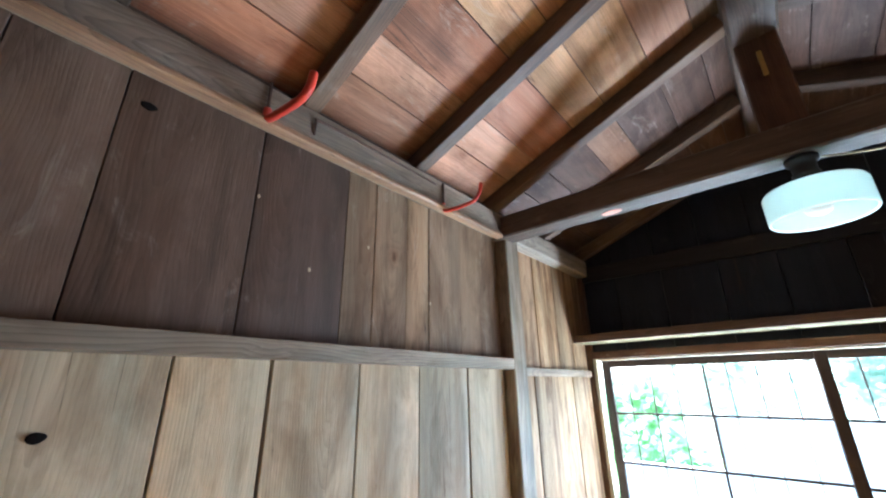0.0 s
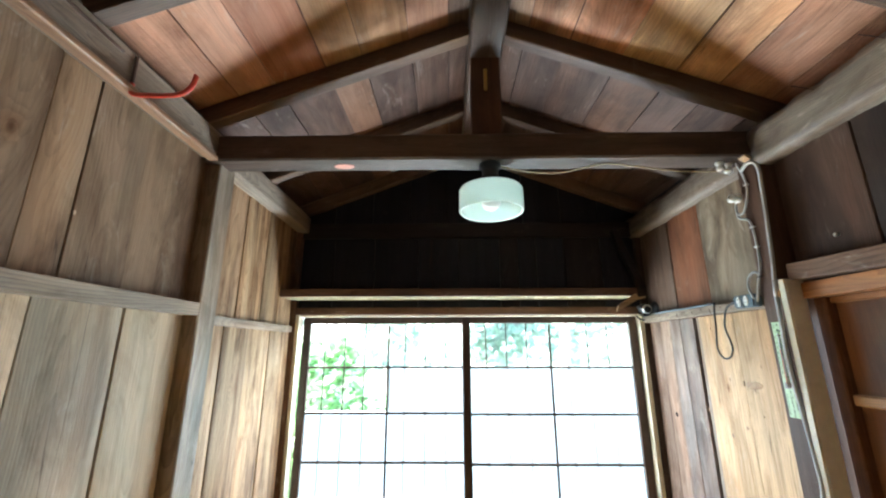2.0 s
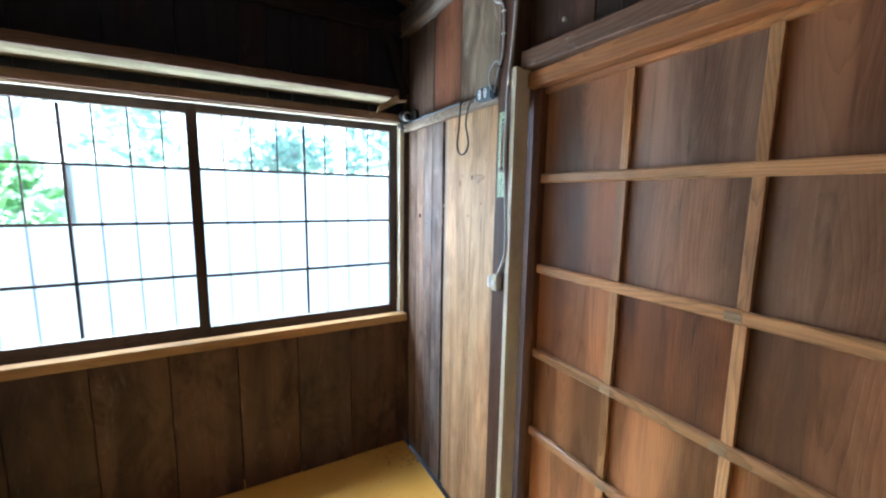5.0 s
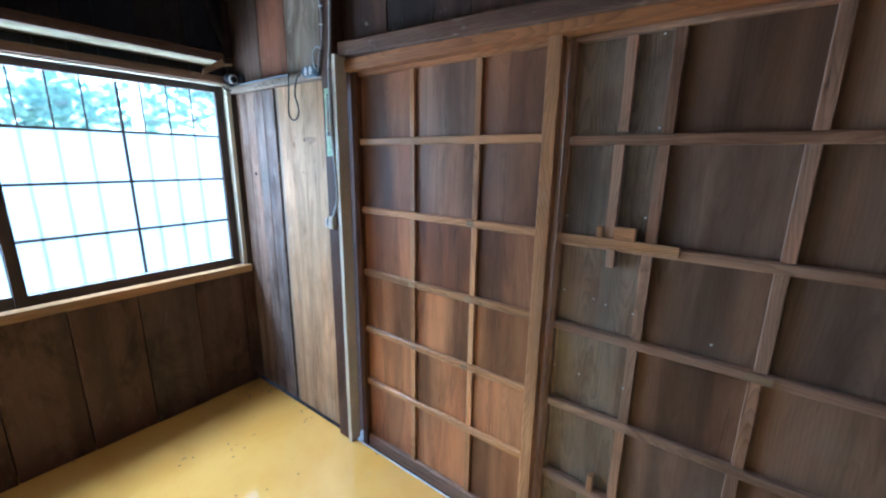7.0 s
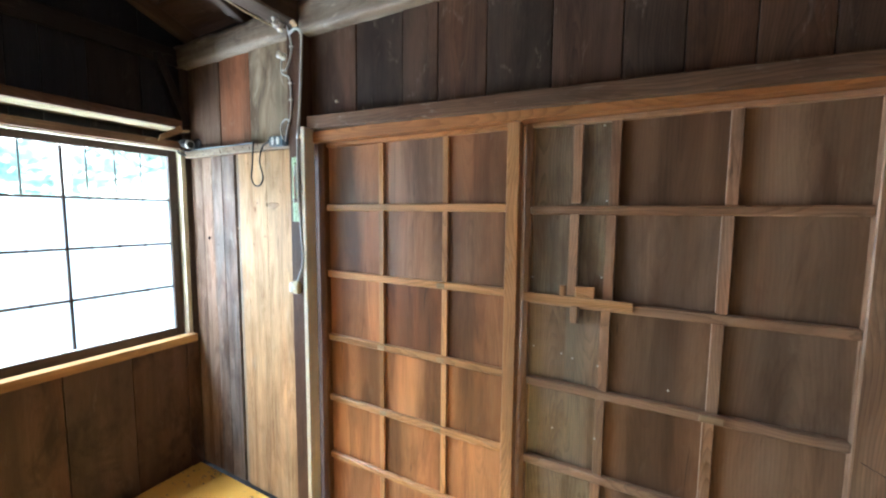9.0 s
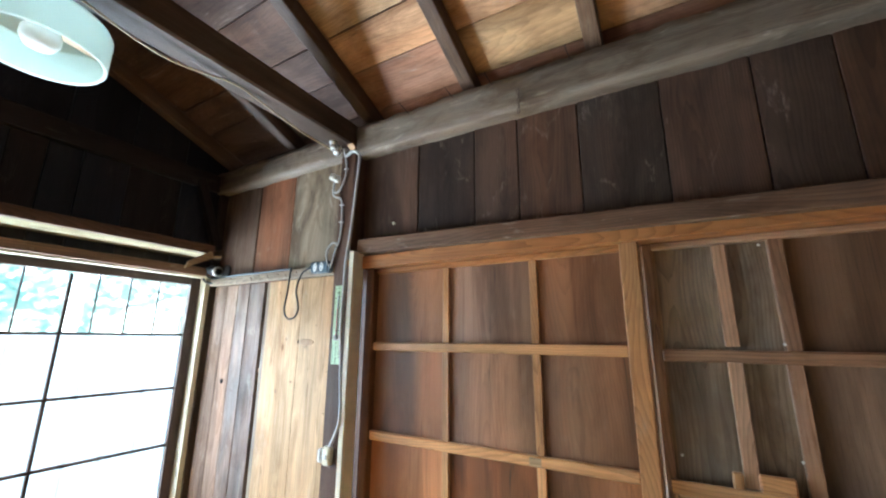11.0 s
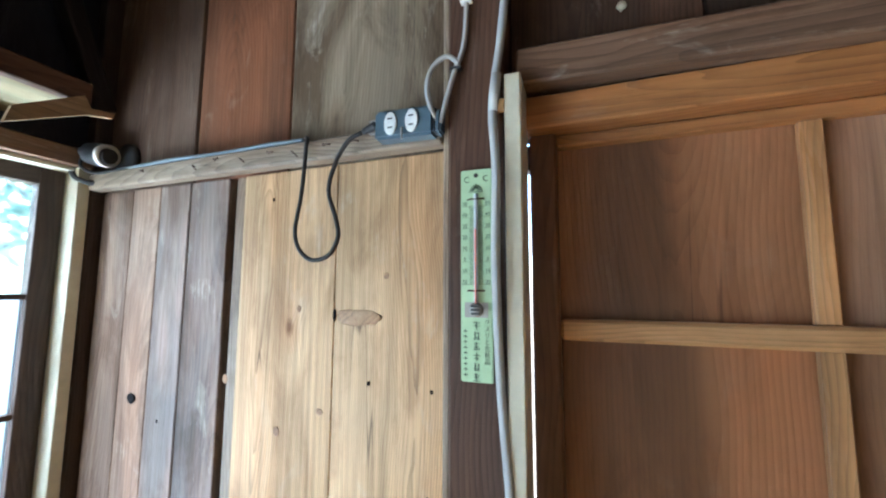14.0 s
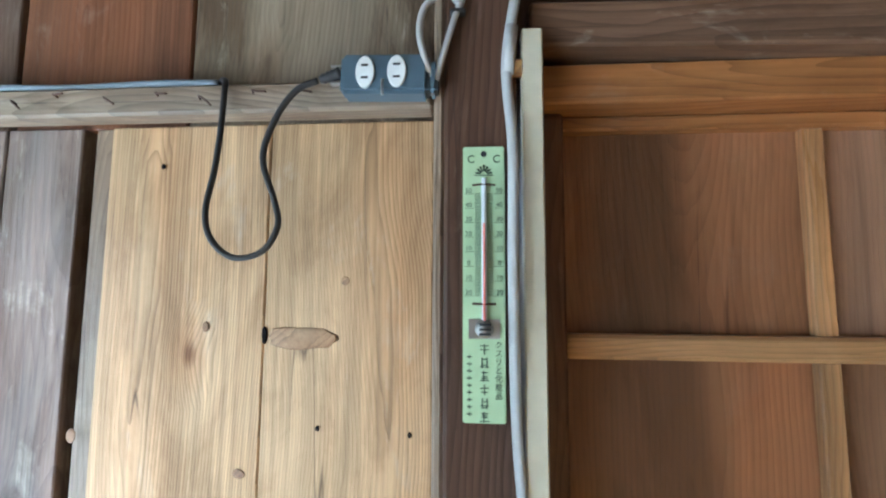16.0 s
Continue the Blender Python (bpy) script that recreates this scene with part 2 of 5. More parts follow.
W_PANEL2 = wood("faded door panel", [(0.274, 0.16, 0.092), (0.235, 0.15, 0.094), (0.3, 0.17, 0.096), (0.215, 0.145, 0.098)], rough=0.5, stain=0.6, scuff=0.12, figure=0.35, knots=False, spec=0.4, run=(0.5, 3.6), band=1.2, fibre=0.2, rings=120.0, cold=0.15, dirt=0.3)
W_RAIL = wood("door rail", [(0.6, 0.33, 0.145), (0.55, 0.3, 0.132), (0.64, 0.365, 0.165)], rough=0.36, stain=0.3, scuff=0.3, knots=False, spec=0.45, cold=0.05, dirt=0.4)
W_RAIL2 = wood("worn door rail", [(0.45, 0.285, 0.178), (0.49, 0.31, 0.195), (0.41, 0.262, 0.17)], rough=0.38, stain=0.35, scuff=0.3, knots=False, spec=0.45, cold=0.15, dirt=0.5)
W_PATCH = wood("film covered plywood", [(0.312, 0.245, 0.178), (0.342, 0.267, 0.187)], rough=0.22, stain=0.4, scuff=0.15, knots=False, spec=0.7)
W_DARKSTILE = wood("dark red door stile", [(0.230, 0.105, 0.052)], rough=0.45, stain=0.4, scuff=0.15, knots=False, spec=0.45, cold=0.05)
# shade beyond the tie beam is put into this darker roof tone
W_SHADEROOF = wood("shade darkened roof boards", [(0.15, 0.085, 0.056), (0.115, 0.07, 0.052), (0.17, 0.092, 0.056), (0.105, 0.066, 0.052)], stain=0.7, scuff=0.3, axis="y", islands=True, figure=0.55, spec=0.15, run=(0.9, 1.1), cold=0.2)
W_SASH = wood("dark window sash", [(0.080, 0.052, 0.040)], rough=0.5, stain=0.3, scuff=0.12, knots=False)
W_SILL = wood("orange sill", [(0.520, 0.300, 0.120)], rough=0.5, stain=0.2, scuff=0.15, knots=False)
W_SILL2 = wood("pale split wood", [(0.430, 0.300, 0.170)], rough=0.5, stain=0.3, scuff=0.15, knots=False)
W_SHELF = wood("pale shelf", [(0.3, 0.265, 0.165)], stain=0.2, scuff=0.1, knots=False, rough=0.9, spec=0.05)
W_SHELFEDGE = wood("shelf edge", [(0.150, 0.085, 0.055)], stain=0.2, scuff=0.1, knots=False)


def plain(name, color, rough=0.5, metal=0.0, vary=0.12, scale=40.0, bump=0.1, spec=0.5):
    """Paint, plastic or metal with slight unevenness and dirt."""
    k = Mat(name)
    tc = k.node("TexCoord").outputs["Object"]
    a = k.noise(tc, scale, 4, 0.6)
    b = k.noise(tc, scale * 0.18, 5, 0.65)
    f = k.math("MULTIPLY", k.span(a, 0.3, 0.7, 1 - vary * 0.6, 1 + vary * 0.4), k.span(b, 0.3, 0.7, 1 - vary, 1 + vary * 0.5))
    col = k.mix(1.0, (*color, 1), k.node("CombineXYZ", X=f, Y=f, Z=f).outputs[0], "MULTIPLY")
    if bump:
        k.bump(a, bump, 0.001)
    return k.finish(col, k.span(b, 0.3, 0.7, max(0.05, rough - 0.08), rough + 0.08), metal, spec)


P_CREAM = plain("cream strip", (0.62, 0.58, 0.44), 0.4)
P_STRIPSIDE = plain("white strip", (0.70, 0.72, 0.70), 0.4)
P_CABLE = plain("grey cable", (0.46, 0.47, 0.46), 0.45)
P_LEAD = plain("blue grey lead", (0.22, 0.27, 0.31), 0.45)
P_BLACK = plain("black rubber", (0.020, 0.021, 0.022), 0.45)
P_TAP = plain("slate plastic", (0.075, 0.115, 0.145), 0.4)
P_WHITE = plain("white plastic", (0.74, 0.76, 0.74), 0.35)
P_IVORY = plain("ivory plastic", (0.60, 0.56, 0.40), 0.4)
P_RED = plain("red vinyl", (0.62, 0.060, 0.035), 0.38)
P_STEEL = plain("dull steel", (0.42, 0.40, 0.37), 0.4, 0.9)
P_RUST = plain("rusty iron", (0.090, 0.050, 0.034), 0.7, 0.3)
P_BRASS = plain("brass", (0.60, 0.40, 0.13), 0.35, 0.9)
P_PALEGREEN = plain("pale green enamel", (0.44, 0.60, 0.36), 0.38, vary=0.10)
P_INK = plain("dark green ink", (0.035, 0.060, 0.040), 0.5, bump=0)
P_MERCURY = plain("red spirit", (0.75, 0.20, 0.17), 0.3, bump=0)
P_TUBE = plain("glass tube", (0.66, 0.72, 0.76), 0.12, bump=0)
P_CORD = plain("twisted lamp cord", (0.42, 0.33, 0.20), 0.6)
P_PORCELAIN = plain("porcelain", (0.72, 0.72, 0.68), 0.2)
P_PINK = plain("pink label", (0.55, 0.24, 0.18), 0.6)
P_TAPE = plain("beige tape", (0.55, 0.42, 0.28), 0.6)
P_DARK = plain("dark track", (0.055, 0.060, 0.068), 0.45)
P_TILE = plain("ground soil", (0.17, 0.14, 0.10), 0.9, scale=8.0, vary=0.3)
P_TRUNK = plain("pale bark", (0.34, 0.33, 0.31), 0.8, scale=12.0, vary=0.3)


def floor_paint():
    k = Mat("yellow floor paint")
    tc = k.node("TexCoord").outputs["Object"]
    a = k.noise(tc, 3.0, 5, 0.6, 0.4)
    b = k.noise(tc, 28.0, 5, 0.7)
    col = k.mix(k.span(a, 0.35, 0.65, 0, 1), (0.74, 0.400, 0.075, 1), (0.80, 0.465, 0.110, 1))
    col = k.mix(k.span(b, 0.66, 0.74, 0, 0.5), col, (0.30, 0.20, 0.10, 1))
    col = k.mix(k.span(k.noise(tc, 5.5, 6, 0.7, 1.0), 0.62, 0.72, 0, 0.35), col, (0.62, 0.46, 0.24, 1))
    k.bump(k.noise(tc, 9.0, 3, 0.5), 0.015, 0.003)
    k.p.inputs["IOR"].default_value = 1.7
    return k.finish(col, k.span(a, 0.3, 0.7, 0.02, 0.05), spec=0.9)


P_FLOOR = floor_paint()


def glassy(name, color, rough, ior=1.45, frosted=False):
    k = Mat(name)
    k.p.inputs["Transmission Weight"].default_value = 1.0
    k.p.inputs["IOR"].default_value = ior
    m = k.finish((*color, 1), rough)
    if frosted:
        tc = k.node("TexCoord").outputs["Object"]
        k.bump(k.noise(tc, 220.0, 2, 0.5), 0.25, 0.001)
    return m


G_CLEAR = glassy("old clear glass", (0.88, 0.99, 1.0), 0.11, 1.12)
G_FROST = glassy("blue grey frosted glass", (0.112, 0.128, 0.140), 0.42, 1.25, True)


def milk_glass():
    k = Mat("milk glass")
    k.p.inputs["Transmission Weight"].default_value = 0.35
    k.p.inputs["Subsurface Weight"].default_value = 0.0
    tr = k.node("BsdfTranslucent", Color=(0.82, 0.92, 0.88, 1))
    mixer = k.node("MixShader", Fac=0.5)
    k.finish((0.84, 0.92, 0.88, 1), 0.22)
    k.p.inputs["Transmission Weight"].default_value = 0.0
    k.t.links.new(k.p.outputs[0], mixer.inputs[1])
    k.t.links.new(tr.outputs[0], mixer.inputs[2])
    k.t.links.new(mixer.outputs[0], k.t.nodes["Material Output"].inputs["Surface"])
    return k.m


G_MILK = milk_glass()


def leaf_mat(name, a, b, c):
    k = Mat(name)
    rnd = k.node("NewGeometry").outputs["Random Per Island"]
    col = k.ramp(rnd, [(0.0, a), (0.5, b), (1.0, c)])
    tc = k.node("TexCoord").outputs["Object"]
    f = k.span(k.noise(tc, 30.0, 3), 0.3, 0.7, 0.8, 1.15)
    col = k.mix(1.0, col, k.node("CombineXYZ", X=f, Y=f, Z=f).outputs[0], "MULTIPLY")
    tr = k.node("BsdfTranslucent", Color=col)
    mixer = k.node("MixShader", Fac=0.45)
    k.finish(col, 0.4)
    k.t.links.new(k.p.outputs[0], mixer.inputs[1])
    k.t.links.new(tr.outputs[0], mixer.inputs[2])
    k.t.links.new(mixer.outputs[0], k.t.nodes["Material Output"].inputs["Surface"])
    return k.m


L_NEAR = leaf_mat("shrub leaves", (0.12, 0.26, 0.09), (0.19, 0.36, 0.14), (0.29, 0.48, 0.22))
# far leaves paler than real foliage, outdoor brightness put into their colour
L_FAR = leaf_mat("brightened wood leaves", (0.24, 0.36, 0.30), (0.34, 0.47, 0.38), (0.46, 0.57, 0.48))
L_FLOWER = leaf_mat("pale petals", (0.55, 0.55, 0.50), (0.62, 0.60, 0.56), (0.60, 0.48, 0.50))


# ---- building helpers ----
SPOT = {}      # world place of each parent
BOXES = {}     # shared meshes by size


def home(ob):
    return SPOT.get(ob.name, Vector((0, 0, 0))) if ob else Vector((0, 0, 0))


def base(name, at, label="", category="", group="", kind=""):
    """A thing's Empty at its base."""
    ob = new(name)
    ob.location = at
    SPOT[ob.name] = Vector(at)
    ob.empty_display_size = 0.05
    return tagged(ob, label, category, group, kind)


def settle(ob, parent, centre):
    SPOT[ob.name] = Vector(centre)
    if parent:
        ob.parent = parent
        ob.location = Vector(centre) - home(parent)
    else:
        ob.location = centre
    return ob


def box_mesh(a, b, c, bevel, mat):
    key = (round(a, 4), round(b, 4), round(c, 4), round(bevel, 4), mat.name)
    if key not in BOXES:
        bm = bmesh.new()
        bmesh.ops.create_cube(bm, size=1.0)
        bmesh.ops.scale(bm, vec=(a, b, c), verts=bm.verts)
        if bevel:
            bmesh.ops.bevel(bm, geom=list(bm.edges), offset=bevel, segments=1, affect="EDGES")
        me = bpy.data.meshes.new("timber")
        bm.to_mesh(me)
        bm.free()
        me.materials.append(mat)
        BOXES[key] = me
    return BOXES[key]


AXES = {0: Matrix(((1, 0, 0), (0, 1, 0), (0, 0, 1))), 1: Matrix(((0, 0, 1), (1, 0, 0), (0, 1, 0))), 2: Matrix(((0, 1, 0), (0, 0, 1), (1, 0, 0)))}


def timber(name, x, y, z, mat, parent=None, label="", bevel=0.0015, grain=None, tilt=(0, 0, 0)):
    """A squared piece between the given pairs of x, y and z, with its grain along its length."""
    lo, hi = Vector((min(x), min(y), min(z))), Vector((max(x), max(y), max(z)))
    d = hi - lo
    g = grain if grain is not None else max(range(3), key=lambda i: d[i])
    order = {0: (d.x, d.y, d.z), 1: (d.y, d.z, d.x), 2: (d.z, d.x, d.y)}[g]
    ob = new(name, box_mesh(*order, min(bevel, min(d) * 0.3), mat))
    settle(ob, parent, (lo + hi) / 2)
    turn = Euler([radians(a) for a in tilt]).to_matrix() @ AXES[g]
    ob.rotation_euler = turn.to_euler()
    return tagged(ob, label)


def strut(name, p, q, w, h, mat, parent=None, label="", bevel=0.003):
    """A squared piece from p to q, w across and h high."""
    p, q = Vector(p), Vector(q)
    d = q - p
    ob = new(name, box_mesh(d.length, w, h, bevel, mat))
    settle(ob, parent, (p + q) / 2)
    xa = d.normalized()
    up = Vector((0, 0, 1)) if abs(xa.z) < 0.95 else Vector((1, 0, 0))
    ya = up.cross(xa).normalized()
    za = xa.cross(ya)
    ob.rotation_euler = Matrix((xa, ya, za)).transposed().to_euler()
    return tagged(ob, label)


def part(name, bm, mat, parent=None, label="", smooth=False):
    """Links a bmesh, built in world places, as one mesh object."""
    me = bpy.data.meshes.new(name)
    cs = [v.co for v in bm.verts]
    c = (Vector((min(v.x for v in cs), min(v.y for v in cs), min(v.z for v in cs))) + Vector((max(v.x for v in cs), max(v.y for v in cs), max(v.z for v in cs)))) / 2
    bmesh.ops.translate(bm, vec=-c, verts=bm.verts)
    bmesh.ops.recalc_face_normals(bm, faces=bm.faces)
    if smooth:
        for f in bm.faces:
            f.smooth = True
    bm.to_mesh(me)
    bm.free()
    me.materials.append(mat)
    ob = new(name, me)
    settle(ob, parent, c)
    return tagged(ob, label)


def add_box(bm, x, y, z, bevel=0.0, turn=None, about=None):
    made = bmesh.ops.create_cube(bm, size=1.0)["verts"]
    bmesh.ops.scale(bm, vec=(abs(x[1] - x[0]), abs(y[1] - y[0]), abs(z[1] - z[0])), verts=made)
    bmesh.ops.translate(bm, vec=((x[0] + x[1]) / 2, (y[0] + y[1]) / 2, (z[0] + z[1]) / 2), verts=made)
    if turn is not None:
        bmesh.ops.rotate(bm, cent=about, matrix=turn, verts=made)
    if bevel:
        es = list({e for v in made for e in v.link_edges})
        bmesh.ops.bevel(bm, geom=es, offset=bevel, segments=2, affect="EDGES")
    return made


def lathe(bm, centre, axis, profile, n=24):
    """A turned shape: profile of (along, radius) about an axis through centre."""
    axis = Vector(axis).normalized()
    u = axis.orthogonal().normalized()
    w = axis.cross(u)
    rings = []
    for a, r in profile:
        c = Vector(centre) + axis * a
        rings.append([bm.verts.new(c + (u * math.cos(2 * math.pi * i / n) + w * math.sin(2 * math.pi * i / n)) * max(r, 1e-4)) for i in range(n)])
    for r0, r1 in zip(rings, rings[1:]):
        for i in range(n):
            bm.faces.new((r0[i], r0[(i + 1) % n], r1[(i + 1) % n], r1[i]))
    return rings


def smooth_path(points, steps=8):
    pts = [Vector(p) for p in points]
    pts = [pts[0] * 2 - pts[1]] + pts + [pts[-1] * 2 - pts[-2]]
    out = []
    for i in range(1, len(pts) - 2):
        a, b, c, d = pts[i - 1:i + 3]
        for s in range(steps):
            t = s / steps
            out.append(0.5 * (2 * b + (c - a) * t + (2 * a - 5 * b + 4 * c - d) * t * t + (3 * b - a - 3 * c + d) * t ** 3))
    out.append(pts[-2])
    return out


def tube(bm, points, r, n=8, steps=8, flat=1.0):
    """A round or flattened cord along a smooth line through points."""
    pts = smooth_path(points, steps) if steps > 1 else [Vector(p) for p in points]
    prev, rings = None, []
    for i, p in enumerate(pts):
        d = (pts[min(i + 1, len(pts) - 1)] - pts[max(i - 1, 0)]).normalized()
        u = (prev - d * prev.dot(d)).normalized() if prev and (prev - d * prev.dot(d)).length > 1e-4 else d.orthogonal().normalized()
        prev = u
        w = d.cross(u)
        rings.append([bm.verts.new(p + u * r * math.cos(2 * math.pi * k / n) + w * r * flat * math.sin(2 * math.pi * k / n)) for k in range(n)])
    for r0, r1 in zip(rings, rings[1:]):
        for k in range(n):
            bm.faces.new((r0[k], r0[(k + 1) % n], r1[(k + 1) % n], r1[k]))
    bm.faces.new(rings[0][::-1])
    bm.faces.new(rings[-1])


rng = random.Random(4)

# ---- ground and floor ----
XL, XR = -0.46, 1.345
YN, YS = 2.53, -0.85
bm = bmesh.new()
add_box(bm, (-150, 150), (-150, 150), (-0.62, -0.50))
tagged(part("ground", bm, P_TILE), "bare brown soil outside the shed", "ground", kind="structure")
bm = bmesh.new()
add_box(bm, (-0.60, 1.326), (YS, 2.60), (-0.05, 0.0))
floor_ob = tagged(part("floor", bm, P_FLOOR), "glossy worn yellow painted floor", "floor", kind="structure")
track = base("door_track", (1.38, 0.75, -0.05), "dark sliding door track sunk beside the yellow floor", "door track", kind="structure")
timber("sill_beam", (1.334, 1.46), (-0.2, 1.65), (-0.14, -0.064), P_DARK, track)
for xx in (1.345, 1.385, 1.418):
    timber("track_rail", (xx, xx + 0.010), (-0.2, 1.65), (-0.064, -0.052), P_DARK, track)
timber("edge_strip", (1.3265, 1.333), (-0.2, 1.65), (-0.05, 0.002), P_STRIPSIDE, track, "pale metal edge strip")

# ---- left wall ----
wall_l = timber("wall_left", (-0.60, -0.56), (YS, 2.66), (-0.05, 2.34), W_UPPER)
tagged(wall_l, "weathered brown upright boards with a batten", "wall", kind="structure")
wall_l.name = "wall_left"
lowl = [YS, -0.62, -0.40, -0.17, 0.03, 0.22, 0.41, 0.621, 0.800, 1.025, 1.237, 1.463, 1.685]
upl = [YS, -0.58, -0.33, -0.08, 0.14, 0.30, 0.457, 0.714, 0.955, 1.055, 1.182, 1.279, 1.441, 1.685]


def upright(wall, plane, at, out, seams, z, mats, jitter=0.002, gap=0.004):
    """Boards whose room face is at, running away from the room by out."""
    for i, (a, b) in enumerate(zip(seams, seams[1:])):
        m = mats[i % len(mats)] if isinstance(mats, (list, tuple)) else mats
        d = rng.uniform(-jitter, jitter)
        g = rng.uniform(0.4, 1.0) * gap
        span = (at + d, at + out)
        if plane == "x":
            timber("board", span, (a + g / 2, b - g / 2), z, m, wall)
        else:
            timber("board", (a + g / 2, b - g / 2), span, z, m, wall)


shell = base("wall_left_boards", (-0.46, 0.9, 0), "weathered brown upright boards in two rows", "wall", kind="structure")
upright(shell, "x", -0.488, -0.02, lowl, (0.0, 1.672), W_LEFT_LOW, gap=0.006)
upright(shell, "x", -0.490, -0.02, upl, (1.674, 2.20), [W_UMBER] * 8 + [W_LEFT_UP] * 5, gap=0.0025)
upright(shell, "x", -0.500, -0.02, [1.784, 1.864, 1.997, 2.08, 2.196, 2.36, 2.53], (1.64, 2.20), W_DRIP, gap=0.007)
upright(shell, "x", -0.498, -0.02, [1.784, 1.93, 2.12, 2.31, 2.53], (0.0, 1.638), W_DRIP)
timber("batten", (-0.487, -0.443), (YS, 1.688), (1.652, 1.690), W_LATH, shell, "pale grey batten")
timber("batten", (-0.499, -0.484), (1.784, 2.53), (1.632, 1.664), W_LATH, shell, "pale grey batten")

# ---- window wall ----
wall_n = base("wall_window", (0.43, 2.56, 0), "dark boarded gable wall round the window", "wall", kind="structure")
low_seams = [-0.50, -0.22, 0.03, 0.28, 0.53, 0.781, 1.031, 1.281, 1.345]
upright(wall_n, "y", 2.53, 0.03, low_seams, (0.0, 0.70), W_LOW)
# these boards face away from the window, shade painted into their tone
upright(wall_n, "y", 2.565, 0.03, [-0.52, -0.30, -0.08, 0.16, 0.38, 0.60, 0.70, 0.80, 0.95, 1.15, 1.36], (1.75, 2.16), [W_BLACK, W_BLACK, W_BLACK, W_BLACK, W_BLACK, W_SHADE_BROWN, W_BLACK, W_BLACK, W_SHADE_BROWN, W_BLACK])
for i in range(9):
    x0 = -0.52 + i * 0.21
    x1 = min(x0 + 0.207, 1.40)
    top = min(2.74 - abs(x - 0.455) * 0.385 for x in (x0, x1))
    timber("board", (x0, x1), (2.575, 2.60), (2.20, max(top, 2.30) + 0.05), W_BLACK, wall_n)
timber("gable_beam", (-0.50, 1.38), (2.545, 2.60), (2.138, 2.222), W_SHADE_BROWN, wall_n, "dark brown beam across the gable", bevel=0.004)
for xx in ((-0.62, -0.476), (1.325, 1.46)):
    timber("corner_post", xx, (2.535, 2.64), (0.0, 2.2), W_SASH if xx[0] > 0 else W_LINTEL, wall_n, bevel=0.004)
timber("lower_backing", (-0.62, 1.46), (2.605, 2.64), (-0.1, 0.69), W_BLACK, wall_n)
timber("upper_backing", (-0.62, 1.46), (2.64, 2.67), (1.76, 2.75), W_BLACK, wall_n)

# ---- window ----
win = base("window_1", (0.425, 2.60, 0.70), "two sliding wooden sashes with frosted and clear panes", "window", kind="structure")
timber("window_frame", (-0.476, 1.324), (2.53, 2.66), (1.722, 1.758), W_LINTEL, win)
timber("window_frame", (-0.476, 1.324), (2.545, 2.66), (0.690, 0.716), W_SASH, win)
timber("window_sill", (-0.49, 1.330), (2.505, 2.56), (0.702, 0.742), W_SILL, win, "orange varnished sill board")
timber("frame_strip", (-0.474, -0.456), (2.535, 2.60), (0.744, 1.722), P_CREAM, win, "cream strip")
timber("frame_strip", (1.301, 1.323), (2.535, 2.60), (0.744, 1.722), P_CREAM, win, "cream strip")
timber("frame_strip", (-0.456, 1.301), (2.545, 2.575), (1.712, 1.7215), P_CREAM, win, "cream strip")


def sash(x0, x1, y, divider, clear, drop):
    """One sliding sash: stiles, rails, glazing bars and eight panes."""
    s = base("sash", (x0, y, 0.72), "dark wooden sliding sash")
    s.parent = win
    s.location = Vector((x0, y, 0.72)) - home(win)
    yy = (y - 0.013, y + 0.013)
    timber("stile", (x0, x0 + 0.040), yy, (0.72, 1.718), W_SASH, s)
    timber("stile", (x1 - 0.040, x1), yy, (0.72, 1.718), W_SASH, s)
    timber("rail", (x0 + 0.040, x1 - 0.040), yy, (1.679, 1.718), W_SASH, s)
    timber("rail", (x0 + 0.040, x1 - 0.040), yy, (0.72, 0.782), W_SASH, s)
    rows = [0.782, 1.005, 1.232, 1.456, 1.679]
    for z in rows[1:-1]:
        timber("glazing_bar", (x0 + 0.040, x1 - 0.040), (y - 0.010, y + 0.008), (z - 0.0055, z + 0.0055), W_SASH, s, bevel=0.001)
    for z0, z1 in zip(rows, rows[1:]):
        timber("glazing_bar", (divider - 0.005, divider + 0.005), (y - 0.009, y + 0.008), (z0 + 0.0055, z1 - 0.0055), W_SASH, s, bevel=0.001)
    for r in range(4):
        for c, (a, b) in enumerate(((x0 + 0.040, divider - 0.005), (divider + 0.005, x1 - 0.040))):
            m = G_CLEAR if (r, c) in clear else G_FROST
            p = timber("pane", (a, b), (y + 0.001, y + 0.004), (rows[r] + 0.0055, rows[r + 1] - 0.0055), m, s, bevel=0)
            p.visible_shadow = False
    return s


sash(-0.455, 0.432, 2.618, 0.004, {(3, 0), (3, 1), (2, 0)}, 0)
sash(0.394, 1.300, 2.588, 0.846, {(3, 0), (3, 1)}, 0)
grille = base("window_grille", (0.42, 2.70, 0.70), "thin dark upright bars outside the window", "grille")
for i in range(17):
    x = -0.455 + 0.1085 * i
    if i % 4:
        timber("bar", (x - 0.0032, x + 0.0032), (2.655, 2.664), (0.66, 1.80), W_SASH, grille)
for z in (0.64, 1.80):
    timber("crossbar", (-0.50, 1.36), (2.650, 2.668), (z, z + 0.03), W_SASH, grille)

